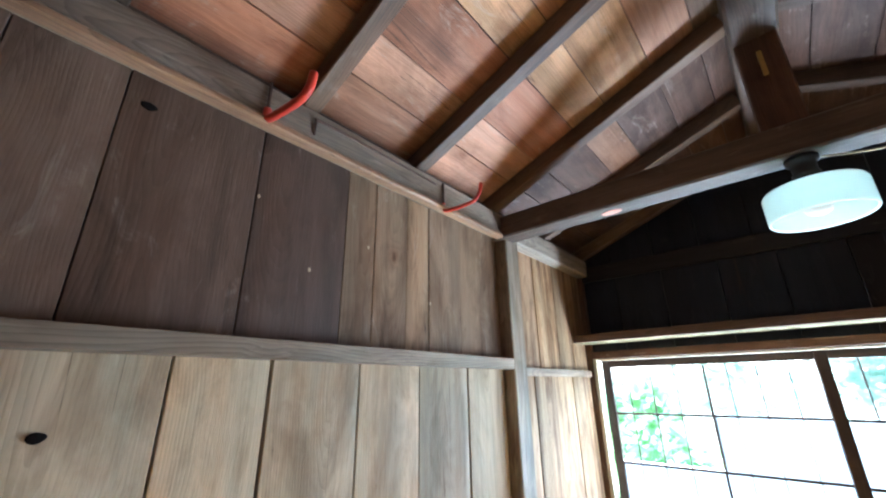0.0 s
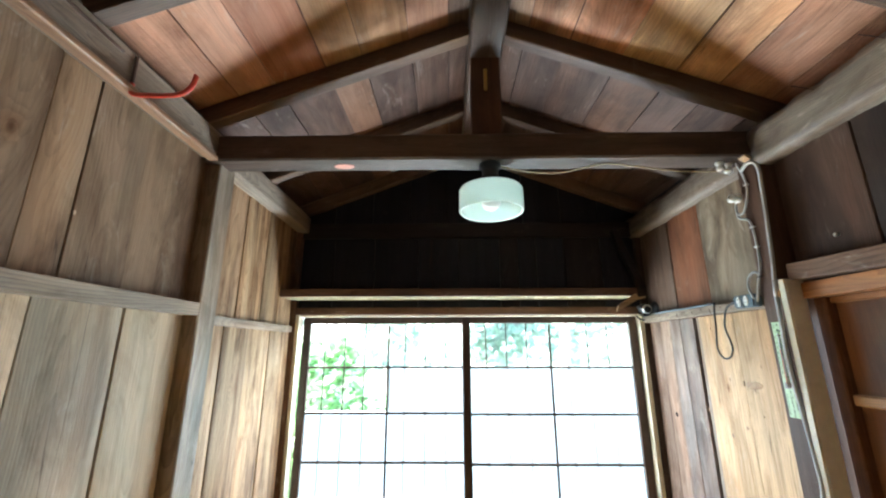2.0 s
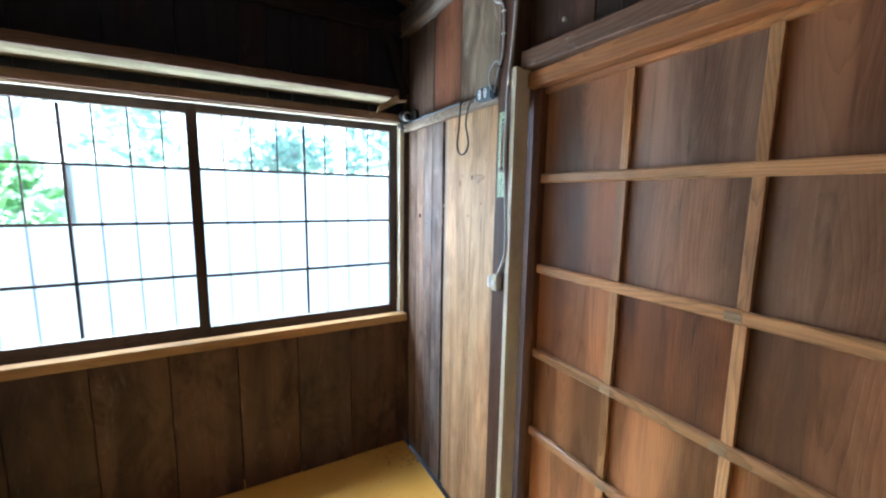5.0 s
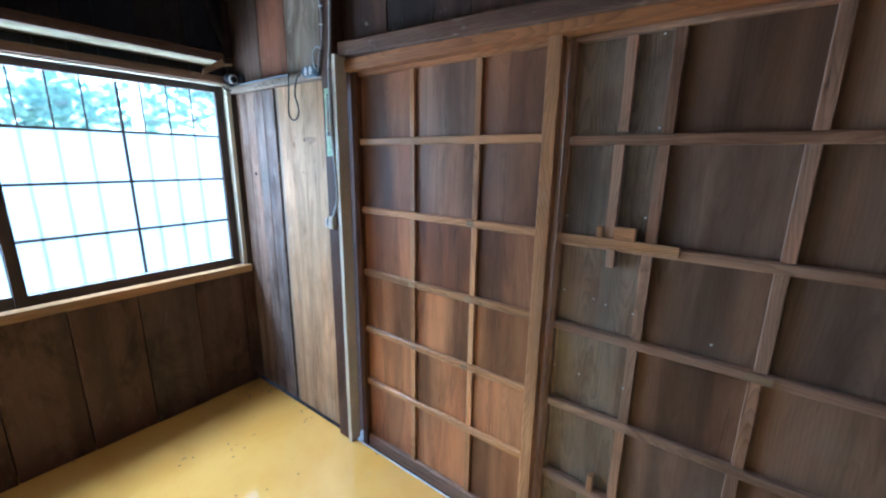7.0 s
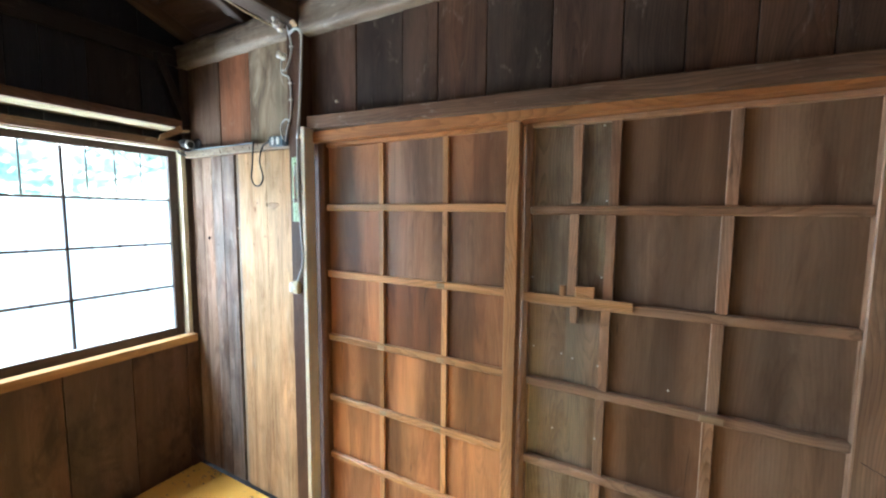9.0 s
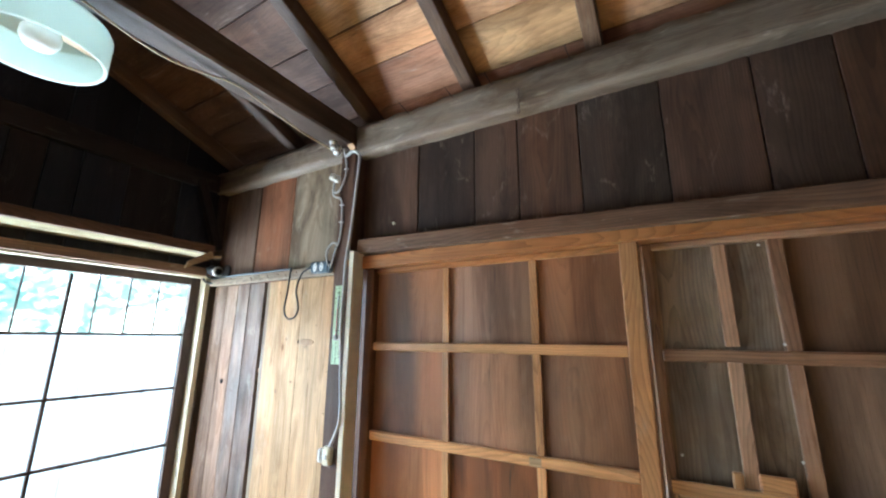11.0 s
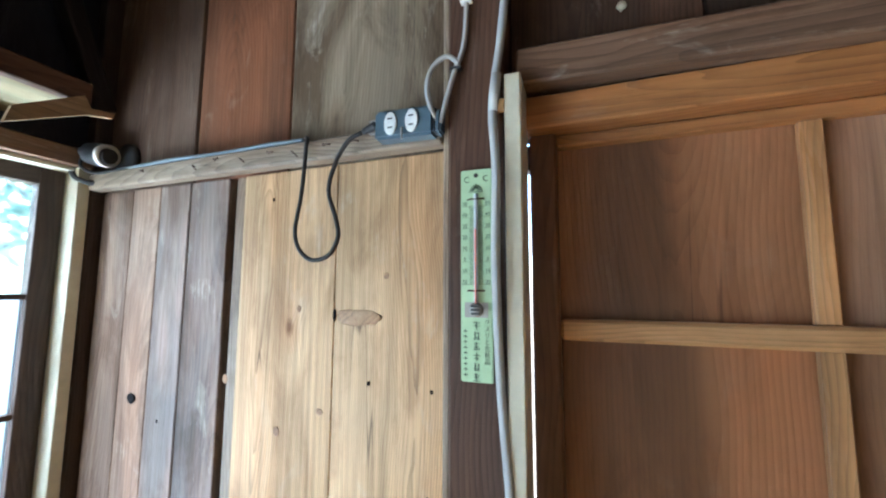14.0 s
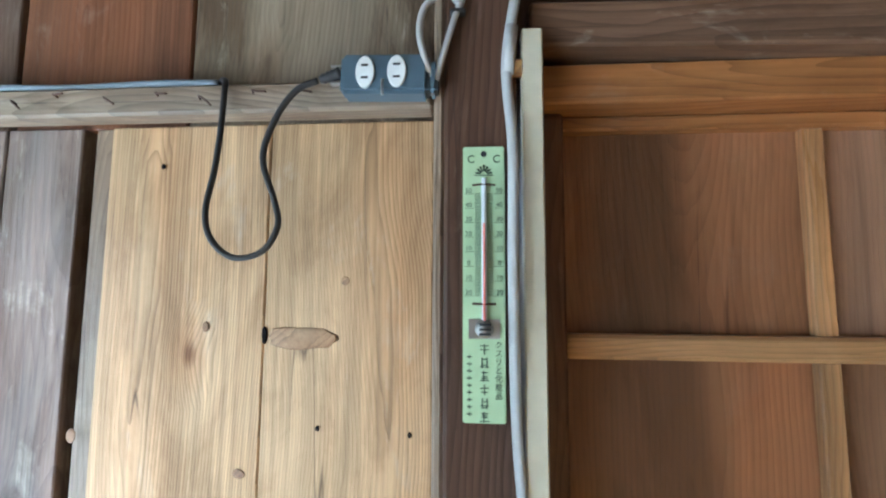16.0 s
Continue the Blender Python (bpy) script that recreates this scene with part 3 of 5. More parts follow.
# ---- shelf board over the window ----
shelf = base("shelf_board", (0.38, 2.5, 1.80), "pale shelf board with dark edge over the window", "shelf")
timber("board", (-0.50, 1.235), (2.393, 2.562), (1.797, 1.812), W_SHELF, shelf)
timber("edge", (-0.50, 1.232), (2.375, 2.393), (1.796, 1.834), W_SHELFEDGE, shelf, "dark brown edge")
bm = bmesh.new()
splinter = ((1.125, 1.721), (1.132, 1.750), (1.220, 1.808), (1.231, 1.789), (1.268, 1.795), (1.264, 1.784), (1.227, 1.776))
bm.faces.new([bm.verts.new((x, 2.372, z)) for x, z in splinter])
ext = bmesh.ops.extrude_face_region(bm, geom=bm.faces[:])
bmesh.ops.translate(bm, vec=(0, 0.010, 0), verts=[g for g in ext["geom"] if isinstance(g, bmesh.types.BMVert)])
part("broken_end", bm, W_SILL2, shelf, "split pale end of the board")

# ---- right wall beyond the doors ----
wall_r = base("wall_right", (1.36, 2.1, 0), "stained upright cedar boards with a nailed batten", "wall", kind="structure")
upright(wall_r, "x", 1.345, 0.02, [1.743, 1.932], (0.0, 1.674), W_HONEY, jitter=0.0003, gap=0.003)
upright(wall_r, "x", 1.3455, 0.02, [1.932, 2.130], (0.0, 1.674), W_HONEY, jitter=0.0003, gap=0.003)
upright(wall_r, "x", 1.353, 0.02, [2.130, 2.156], (0.0, 1.674), W_LATH, gap=0.002)
upright(wall_r, "x", 1.347, 0.02, [2.166, 2.266, 2.349], (0.0, 1.674), W_SLATE, gap=0.003)
upright(wall_r, "x", 1.345, 0.02, [2.349, 2.432, 2.53], (0.0, 1.674), W_SMOKED, gap=0.003)
upright(wall_r, "x", 1.352, 0.02, [1.743, 2.039], (1.674, 2.16), W_MOULDY)
upright(wall_r, "x", 1.354, 0.02, [2.041, 2.265], (1.674, 2.16), W_RED)
upright(wall_r, "x", 1.352, 0.02, [2.269, 2.53], (1.674, 2.16), W_DULL)
timber("batten", (1.316, 1.344), (1.743, 2.53), (1.676, 1.709), W_LATH, wall_r, "grey batten with bent nails", bevel=0.003)
timber("lath", (1.318, 1.35), (1.731, 1.742), (0.0, 2.12), W_LATH, wall_r, "narrow pale lath", bevel=0.003)
timber("backing", (1.385, 1.42), (1.735, 2.60), (-0.1, 2.3), W_BLACK, wall_r)

post_r = timber("post_1", (1.305, 1.42), (1.656, 1.730), (0.0, 2.13), W_POST, bevel=0.004)
tagged(post_r, "dark brown post beside the sliding doors", "post", kind="structure")
post_l = timber("post_2", (-0.56, -0.445), (1.690, 1.782), (0.0, 2.17), W_GREYPOST, bevel=0.004)
tagged(post_l, "grey weathered post against the boards", "post", kind="structure")
over = base("wall_over_doors", (1.38, 0.75, 1.80), "dark upright boards above the door head", "wall", kind="structure")
upright(over, "x", 1.366, 0.02, [YS, -0.60, -0.38, -0.15, 0.02, 0.16, 0.310, 0.459, 0.654, 0.865, 1.045, 1.193, 1.411, 1.655], (1.73, 2.18), [W_DIMRED, W_UPPER, W_DIMRED, W_UPPER, W_DIMRED])
timber("backing", (1.40, 1.43), (YS, 1.66), (1.70, 2.3), W_BLACK, over)
strut("lintel", (1.361, -0.17, 1.720), (1.361, 1.640, 1.768), 0.082, 0.050, W_LINTEL, over, "worn brown lintel", bevel=0.003)
timber("head_track", (1.345, 1.43), (-0.17, 1.634), (1.690, 1.735), W_TRACK, over, "orange brown head track", bevel=0.002)
south = base("wall_beside_doors", (1.36, -0.5, 0), "dark boards past the doors", "wall", kind="structure")
upright(south, "x", 1.345, 0.03, [YS, -0.62, -0.40, -0.17], (-0.05, 1.73), W_UPPER)
timber("backing", (1.385, 1.43), (YS, -0.17), (-0.1, 1.8), W_BLACK, south)
# two unseen boards added behind the doors to block daylight through gaps
timber("closing_board", (1.435, 1.46), (-0.45, -0.05), (-0.1, 1.80), W_BLACK, south)
timber("head_backing", (1.4355, 1.46), (-0.049, 1.66), (1.66, 1.70), W_BLACK, over)
back = base("wall_back", (0.43, YS, 0), "plain dark boards closing the shed", "wall", kind="structure")
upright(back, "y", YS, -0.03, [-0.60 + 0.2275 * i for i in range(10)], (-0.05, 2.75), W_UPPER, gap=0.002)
timber("backing", (-0.65, 1.48), (YS - 0.06, YS - 0.032), (-0.1, 2.8), W_BLACK, back)


def strip(y0, y1, back):
    s = base("jamb_strip", (1.32, (y0 + y1) / 2, 0), "cream and white jamb strip beside a sliding door", "trim", kind="structure")
    timber("front", (1.298, 1.304), (y0, y1), (0.0, 1.748), P_CREAM, s, "cream face")
    timber("side", (1.304, back), (y0, y0 + 0.006), (0.0, 1.747), P_STRIPSIDE, s, "white side")
    timber("rib", (1.304, back), (y1 - 0.008, y1), (0.0, 1.747), P_STRIPSIDE, s)


strip(1.631, 1.652, 1.354)
strip(-0.152, -0.132, 1.318)

# ---- sliding doors ----
def door_one():
    d = base("door_1", (1.37, 1.17, -0.03), "sliding wooden door of red brown panels and battens", "door", kind="structure")
    y0, y1 = 0.744, 1.631
    x = 1.378
    timber("stile", (x - 0.012, x + 0.024), (y0, y0 + 0.044), (-0.050, 1.732), W_RAIL, d, bevel=0.003)
    timber("stile", (x - 0.008, x + 0.024), (y1 - 0.036, y1), (-0.050, 1.690), W_DARKSTILE, d, bevel=0.003)
    timber("bottom_rail", (x, x + 0.022), (y0 + 0.044, y1 - 0.036), (-0.050, 0.016), W_RAIL2, d, bevel=0.003)
    timber("top_rail", (x + 0.002, x + 0.022), (y0 + 0.044, y1 - 0.036), (1.672, 1.690), W_TRACK, d, bevel=0.003)
    rails = [0.312, 0.581, 0.856, 1.136, 1.420]
    for z in rails:
        timber("batten", (x, x + 0.019), (y0 + 0.044, y1 - 0.036), (z - 0.014, z + 0.014), W_RAIL, d, bevel=0.004)
    levels = [0.016] + rails + [1.672]
    for yy in (1.022, 1.309):
        for a, b in zip(levels, levels[1:]):
            timber("muntin", (x + 0.007, x + 0.019), (yy - 0.0115, yy + 0.0115), (a + (0.014 if a > 0.1 else 0), b - (0.014 if b < 1.6 else 0)), W_RAIL, d, bevel=0.0015)
    for a, b in ((y0 + 0.02, 1.022), (1.022, 1.309), (1.309, y1 - 0.01)):
        edges = [-0.02] + rails + [1.688]
        for row, (lo, hi) in enumerate(zip(edges, edges[1:])):
            # the top two rows take a darker, greyer tone than the rest
            timber("panel", (x + 0.0195, x + 0.025), (a, b), (lo, hi), W_PANELTOP if row > 3 else W_PANEL, d, bevel=0, grain=2)
    for yy, z in ((1.036, 1.136), (1.035, 0.856), (1.046, 0.581), (1.300, 0.581), (1.31, 0.856)):
        timber("worn_patch", (x - 0.0012, x + 0.004), (yy - 0.017, yy + 0.015), (z - 0.011, z + 0.010), W_SILL2, d, "pale worn patch on the batten", bevel=0.001)
    return d


def door_two():
    d = base("door_2", (1.40, 0.31, -0.03), "faded sliding wooden door with latch and patched plywood", "door", kind="structure")
    y0, y1 = -0.143, 0.740
    x = 1.402
    timber("stile", (x - 0.006, x + 0.028), (y0 - 0.025, y0 + 0.055), (-0.050, 1.690), W_RAIL2, d, bevel=0.003)
    timber("stile", (x + 0.008, x + 0.028), (y1 - 0.024, y1), (-0.050, 1.690), W_RAIL2, d, bevel=0.003)
    timber("bottom_rail", (x, x + 0.028), (y0 + 0.055, y1 - 0.024), (-0.050, 0.016), W_RAIL2, d, bevel=0.003)
    timber("top_rail", (x + 0.004, x + 0.028), (y0 + 0.055, y1 - 0.024), (1.674, 1.690), W_RAIL2, d, bevel=0.003)
    rails = [0.274, 0.560, 0.838, 1.119, 1.412]
    for z in rails:
        timber("batten", (x, x + 0.024), (y0 + 0.055, y1 - 0.024), (z - 0.014, z + 0.014), W_RAIL2, d, bevel=0.004)
    levels = [0.016] + rails + [1.674]
    for top_y, foot_y in ((0.178, 0.212), (0.465, 0.492)):
        for a, b in zip(levels, levels[1:]):
            yy = top_y + (foot_y - top_y) * (1.67 - (a + b) / 2) / 1.67
            timber("muntin", (x + 0.006, x + 0.024), (yy - 0.014, yy + 0.014), (a + (0.014 if a > 0.1 else 0), b - (0.014 if b < 1.6 else 0)), W_RAIL2, d, bevel=0.0015)
    for a, b, m in ((y0 + 0.02, 0.190, W_PANEL2), (0.190, 0.478, W_PANEL2), (0.478, 0.596, W_PATCH), (0.596, 0.709, W_PATCH), (0.709, 0.780, W_SILL2)):
        edges = [-0.02] + rails + [1.688]
        for lo, hi in zip(edges, edges[1:]):
            timber("panel", (x + 0.0245, x + 0.030), (a, b), (lo, hi), m, d, bevel=0, grain=2)
    lat = base("latch", (x, 0.575, 1.05), "wooden sliding latch with upright bolt")
    lat.parent = d
    lat.location = Vector((x, 0.575, 1.05)) - home(d)
    timber("bolt", (x - 0.004, x + 0.014), (0.562, 0.590), (1.146, 1.400), W_RAIL2, lat, bevel=0.002)
    timber("bolt", (x + 0.004, x + 0.018), (0.560, 0.588), (1.434, 1.672), W_RAIL2, lat, bevel=0.002)
    timber("bolt_tail", (x - 0.008, x + 0.016), (0.555, 0.578), (1.058, 1.112), W_RAIL2, lat, bevel=0.002)
    timber("keeper", (x - 0.014, x - 0.002), (0.506, 0.566), (1.142, 1.178), W_RAIL, lat, bevel=0.006)
    timber("keeper", (x - 0.012, x - 0.002), (0.592, 0.612), (1.142, 1.176), W_RAIL, lat, bevel=0.004)
    timber("slide", (x - 0.008, x - 0.0005), (0.40, 0.729), (1.112, 1.142), W_RAIL, lat, bevel=0.003)
    timber("foot_peg", (x - 0.008, x + 0.016), (0.545, 0.562), (0.292, 0.350), W_RAIL, lat, bevel=0.002)
    timber("rail_patch", (x - 0.006, x - 0.0005), (0.165, 0.222), (0.828, 0.849), W_SILL2, lat, "pale mending piece", bevel=0.002)
    return d


door_one()
door_two()

# ---- roof timbers ----
SLOPE, RIDGE_X, RAFTER_Z = 0.387, 0.455, 2.634
plate_l = base("wall_plate_left", (-0.5, 0.9, 2.165), "grey wall plate under the rafters", "beam", kind="structure")
timber("plate", (-0.56, -0.445), (YS, 2.56), (2.168, 2.262), W_PLATE, plate_l, bevel=0.006)
timber("upper_batten", (-0.56, -0.475), (YS, 2.56), (2.262, 2.296), W_BEAM, plate_l, bevel=0.006)
timber("edge_lath", (-0.462, -0.430), (YS, 1.65), (2.150, 2.1675), W_RAIL2, plate_l, "pale brown lath", bevel=0.003)


def log_beam(x, y, z, mat, name, seed):
    """A hewn log: a long box with worn, wavy faces."""
    bm = bmesh.new()
    n, ring = 150, 24
    rows = []
    for i in range(n + 1):
        yy = y[0] + (y[1] - y[0]) * i / n
        row = []
        for k in range(ring):
            a = 2 * math.pi * k / ring
            cx, cz = math.cos(a), math.sin(a)
            s = 1 / max(abs(cx), abs(cz)) ** 0.9
            bump = 1 + 0.09 * noise.noise((yy * 3.1, cx * 1.3 + seed, cz * 1.3)) + 0.06 * noise.noise((yy * 14, cx * 3 + seed, cz * 3)) + 0.05 * noise.noise((yy * 38, cx * 6 + seed, cz * 6))
            row.append(bm.verts.new(((x[0] + x[1]) / 2 + cx * s * bump * (x[1] - x[0]) / 2.15, yy, (z[0] + z[1]) / 2 + cz * s * bump * (z[1] - z[0]) / 2.15)))
        rows.append(row)
    for r0, r1 in zip(rows, rows[1:]):
        for k in range(ring):
            bm.faces.new((r0[k], r0[(k + 1) % ring], r1[(k + 1) % ring], r1[k]))
    bm.faces.new(rows[0])
    bm.faces.new(rows[-1][::-1])
    return part(name, bm, mat, smooth=True)


W_LOGY = wood("grey hewn log", [(0.23, 0.185, 0.138)], stain=0.6, scuff=0.8, axis="y", dirt=0.9)
tagged(log_beam((1.300, 1.440), (YS, 1.66), (2.118, 2.245), W_LOGY, "wall_plate_right", 3), "grey hewn log beam above the doors", "beam", kind="structure")
tagged(log_beam((1.305, 1.440), (1.735, 2.60), (2.125, 2.245), W_LOGY, "wall_plate_corner", 8), "grey hewn log beam into the corner", "beam", kind="structure")
tie = timber("tie_beam", (-0.55, 1.42), (1.660, 1.752), (2.157, 2.249), W_BEAM, bevel=0.006)
tagged(tie, "squared brown tie beam carrying the lamp", "beam", kind="structure")
king = timber("king_post", (0.405, 0.508), (1.668, 1.744), (2.249, 2.555), W_POST, bevel=0.004)
tagged(king, "dark king post with a brass plate", "post", kind="structure")
ridge = timber("ridge_beam", (0.398, 0.516), (YS, 2.60), (2.552, 2.672), W_BEAM, bevel=0.008)
tagged(ridge, "brown ridge beam along the roof", "beam", kind="structure")
for yy in (-0.40, 0.0, 0.40, 0.80, 1.20, 1.63, 2.08, 2.53):
    for side in (-1, 1):
        dx0, dx1 = 0.06, 1.12
        p = (RIDGE_X + side * dx0, yy, RAFTER_Z + 0.014 - SLOPE * dx0)
        q = (RIDGE_X + side * dx1, yy, RAFTER_Z + 0.014 - SLOPE * dx1)
        tagged(strut("rafter", p, q, 0.046, 0.062, W_RAFTER), "brown sawn rafter under the roof boards", "rafter", "rafters under the roof", "structure")

ang = math.atan(SLOPE)
joints = (YS - 0.1, -0.40, 0.0, 0.40, 0.80, 1.20, 1.63, 2.08, 2.76)
sheets = (bmesh.new(), bmesh.new())
for side in (-1, 1):
    u = 0.0
    while u < 1.42:
        w = rng.uniform(0.125, 0.185)
        yy = joints[0]
        for y1 in joints[1:]:
            if y1 not in (1.63, 2.76) and rng.random() < 0.5:
                continue
            lift = rng.uniform(-0.0015, 0.0015)
            cx = RIDGE_X + side * (u + w / 2) * math.cos(ang)
            cz = RAFTER_Z + 0.056 - (u + w / 2) * math.sin(ang) + lift
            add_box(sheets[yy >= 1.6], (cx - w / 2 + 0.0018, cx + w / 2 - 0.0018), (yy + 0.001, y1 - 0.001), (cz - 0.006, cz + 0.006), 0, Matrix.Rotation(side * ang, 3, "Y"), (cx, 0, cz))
            yy = y1
        u += w
tagged(part("ceiling", sheets[0], W_ROOF), "patchwork of pale and reddish roof boards", "ceiling", kind="structure")
tagged(part("ceiling", sheets[1], W_SHADEROOF), "shade darkened roof boards over the window end", "ceiling", kind="structure")
bm = bmesh.new()
for side in (-1, 1):
    cx, cz = RIDGE_X + side * 0.68, RAFTER_Z + 0.085 - SLOPE * 0.68
    add_box(bm, (cx - 0.76, cx + 0.76), (YS - 0.3, 2.95), (cz - 0.005, cz + 0.005), 0, Matrix.Rotation(side * ang, 3, "Y"), (cx, 0, cz))
tagged(part("roof", bm, P_RUST), "dark sheet roof over the boards", "roof", kind="structure")

# ---- lamp on the tie beam ----
def drum_lamp():
    at = (0.466, 1.71, 1.985)
    lamp = base("pendant_lamp", at, "white milk glass drum lamp hanging under the beam", "lamp")
    x, y, _ = at
    bm = bmesh.new()
    lathe(bm, (x, y, 0), (0, 0, 1), [(1.990, 0.099), (1.986, 0.103), (1.990, 0.106), (2.058, 0.106), (2.066, 0.102), (2.068, 0.030), (2.064, 0.030), (2.061, 0.098), (2.054, 0.101), (1.992, 0.101), (1.990, 0.099)], 48)
    part("shade", bm, G_MILK, lamp, "open white drum shade", smooth=True)
    bm = bmesh.new()
    lathe(bm, (x, y, 0), (0, 0, 1), [(2.157, 0.0), (2.157, 0.036), (2.146, 0.036), (2.142, 0.028), (2.118, 0.026), (2.112, 0.030), (2.100, 0.030), (2.096, 0.021), (2.068, 0.021), (2.060, 0.018), (2.060, 0.0)], 28)
    part("lamp_holder", bm, P_BLACK, lamp, "black lamp holder", smooth=True)
    bm = bmesh.new()
    lathe(bm, (x, y, 0), (0, 0, 1), [(2.062, 0.013), (2.052, 0.014), (2.044, 0.024), (2.030, 0.031), (2.016, 0.031), (2.002, 0.024), (1.996, 0.012), (1.994, 0.0)], 24)
    part("bulb", bm, P_WHITE, lamp, "white globe bulb", smooth=True)
    for a in (0, 180):
        bm = bmesh.new()
        add_box(bm, (x + 0.028, x + 0.100), (y - 0.010, y + 0.010), (2.046, 2.049), 0, Matrix.Rotation(radians(a + 12), 3, "Z"), (x, y, 2.04))
        part("bracket", bm, P_TAPE, lamp, "beige shade bracket")
    bm = bmesh.new()
    tube(bm, [(x + 0.03, y, 2.150), (0.60, 1.712, 2.130), (0.69, 1.714, 2.127), (0.77, 1.71, 2.140), (0.85, 1.70, 2.1525), (0.96, 1.705, 2.143), (1.08, 1.712, 2.131), (1.20, 1.714, 2.127), (1.262, 1.705, 2.128)], 0.0028, 6, 6)
    part("cord", bm, P_CORD, lamp, "beige twisted lamp cord")


drum_lamp()


def cord_thing(name, points, r, mat, label, category="cable", steps=8):
    bm = bmesh.new()
    tube(bm, points, r, 8, steps)
    return tagged(part(name, bm, mat, smooth=True), label, category)


def knob(at, axis, label):
    k = base("insulator", at, label, "insulator", "porcelain insulators")
    bm = bmesh.new()
    lathe(bm, at, axis, [(0.0, 0.0), (0.0, 0.015), (0.008, 0.015), (0.011, 0.010), (0.017, 0.010), (0.020, 0.014), (0.030, 0.013), (0.033, 0.006), (0.033, 0.0)], 20)
    part("body", bm, P_PORCELAIN, k, smooth=True)
    bm = bmesh.new()
    lathe(bm, Vector(at) + Vector(axis) * 0.033, axis, [(0.0, 0.005), (0.003, 0.005), (0.004, 0.0)], 10)
    part("screw", bm, P_STEEL, k, "steel screw head")
    return k


knob((1.304, 1.742, 2.040), (-1, 0, 0), "white porcelain insulator on the corner boards")
knob((1.236, 1.706, 2.157), (0, 0, -1), "white porcelain insulator under the tie beam")
knob((1.272, 1.722, 2.157), (0, 0, -1), "white porcelain insulator under the tie beam")
main_cable = cord_thing("mains_cable", [(1.290, 1.690, 2.118), (1.287, 1.655, 2.128), (1.288, 1.624, 2.105), (1.294, 1.630, 2.04), (1.298, 1.645, 1.90), (1.2985, 1.655, 1.80), (1.2985, 1.667, 1.71), (1.292, 1.662, 1.62), (1.290, 1.663, 1.50), (1.298, 1.660, 1.355), (1.298, 1.650, 1.20), (1.297, 1.668, 1.14), (1.296, 1.684, 1.108)], 0.0055, P_CABLE, "grey round mains cable running down the post")
bm = bmesh.new()
lathe(bm, (1.2985, 1.6663, 1.70), (0, -0.1, 1), [(0, 0.0), (0, 0.0064), (0.05, 0.0064), (0.05, 0.0)], 12)
tagged(part("cable_sleeve", bm, P_CABLE, smooth=True), "grey sleeve round the mains cable", "cable sleeve")
thin_cable = base("flat_cable", (1.30, 1.71, 1.70), "thin grey cable clipped down to the socket block", "cable")
bm = bmesh.new()
tube(bm, [(1.285, 1.700, 2.150), (1.296, 1.698, 2.11), (1.298, 1.692, 2.06), (1.296, 1.705, 2.01), (1.294, 1.724, 1.982), (1.296, 1.750, 1.990), (1.298, 1.752, 2.02), (1.296, 1.745, 2.035)], 0.0035, 8, 8)
part("upper_run", bm, P_CABLE, thin_cable, smooth=True)
bm = bmesh.new()
tube(bm, [(1.296, 1.752, 2.00), (1.297, 1.748, 1.972), (1.300, 1.716, 1.955), (1.300, 1.705, 1.925), (1.300, 1.702, 1.858), (1.300, 1.706, 1.80), (1.298, 1.718, 1.765), (1.296, 1.728, 1.73), (1.296, 1.738, 1.694)], 0.0035, 8, 8)
part("lower_run", bm, P_CABLE, thin_cable, smooth=True)
bm = bmesh.new()
tube(bm, [(1.299, 1.712, 1.775), (1.293, 1.728, 1.785), (1.290, 1.748, 1.770), (1.288, 1.754, 1.742), (1.290, 1.748, 1.712), (1.297, 1.742, 1.698)], 0.0034, 8, 8)
part("loop", bm, P_CABLE, thin_cable, smooth=True)
for y, z in ((1.694, 2.070), (1.704, 1.928), (1.702, 1.862), (1.716, 1.768)):
    timber("clip", (1.294, 1.3045), (y - 0.008, y + 0.008), (z - 0.002, z + 0.002), P_WHITE if z > 1.8 else P_BLACK, thin_cable, "small cable clip", bevel=0.001)


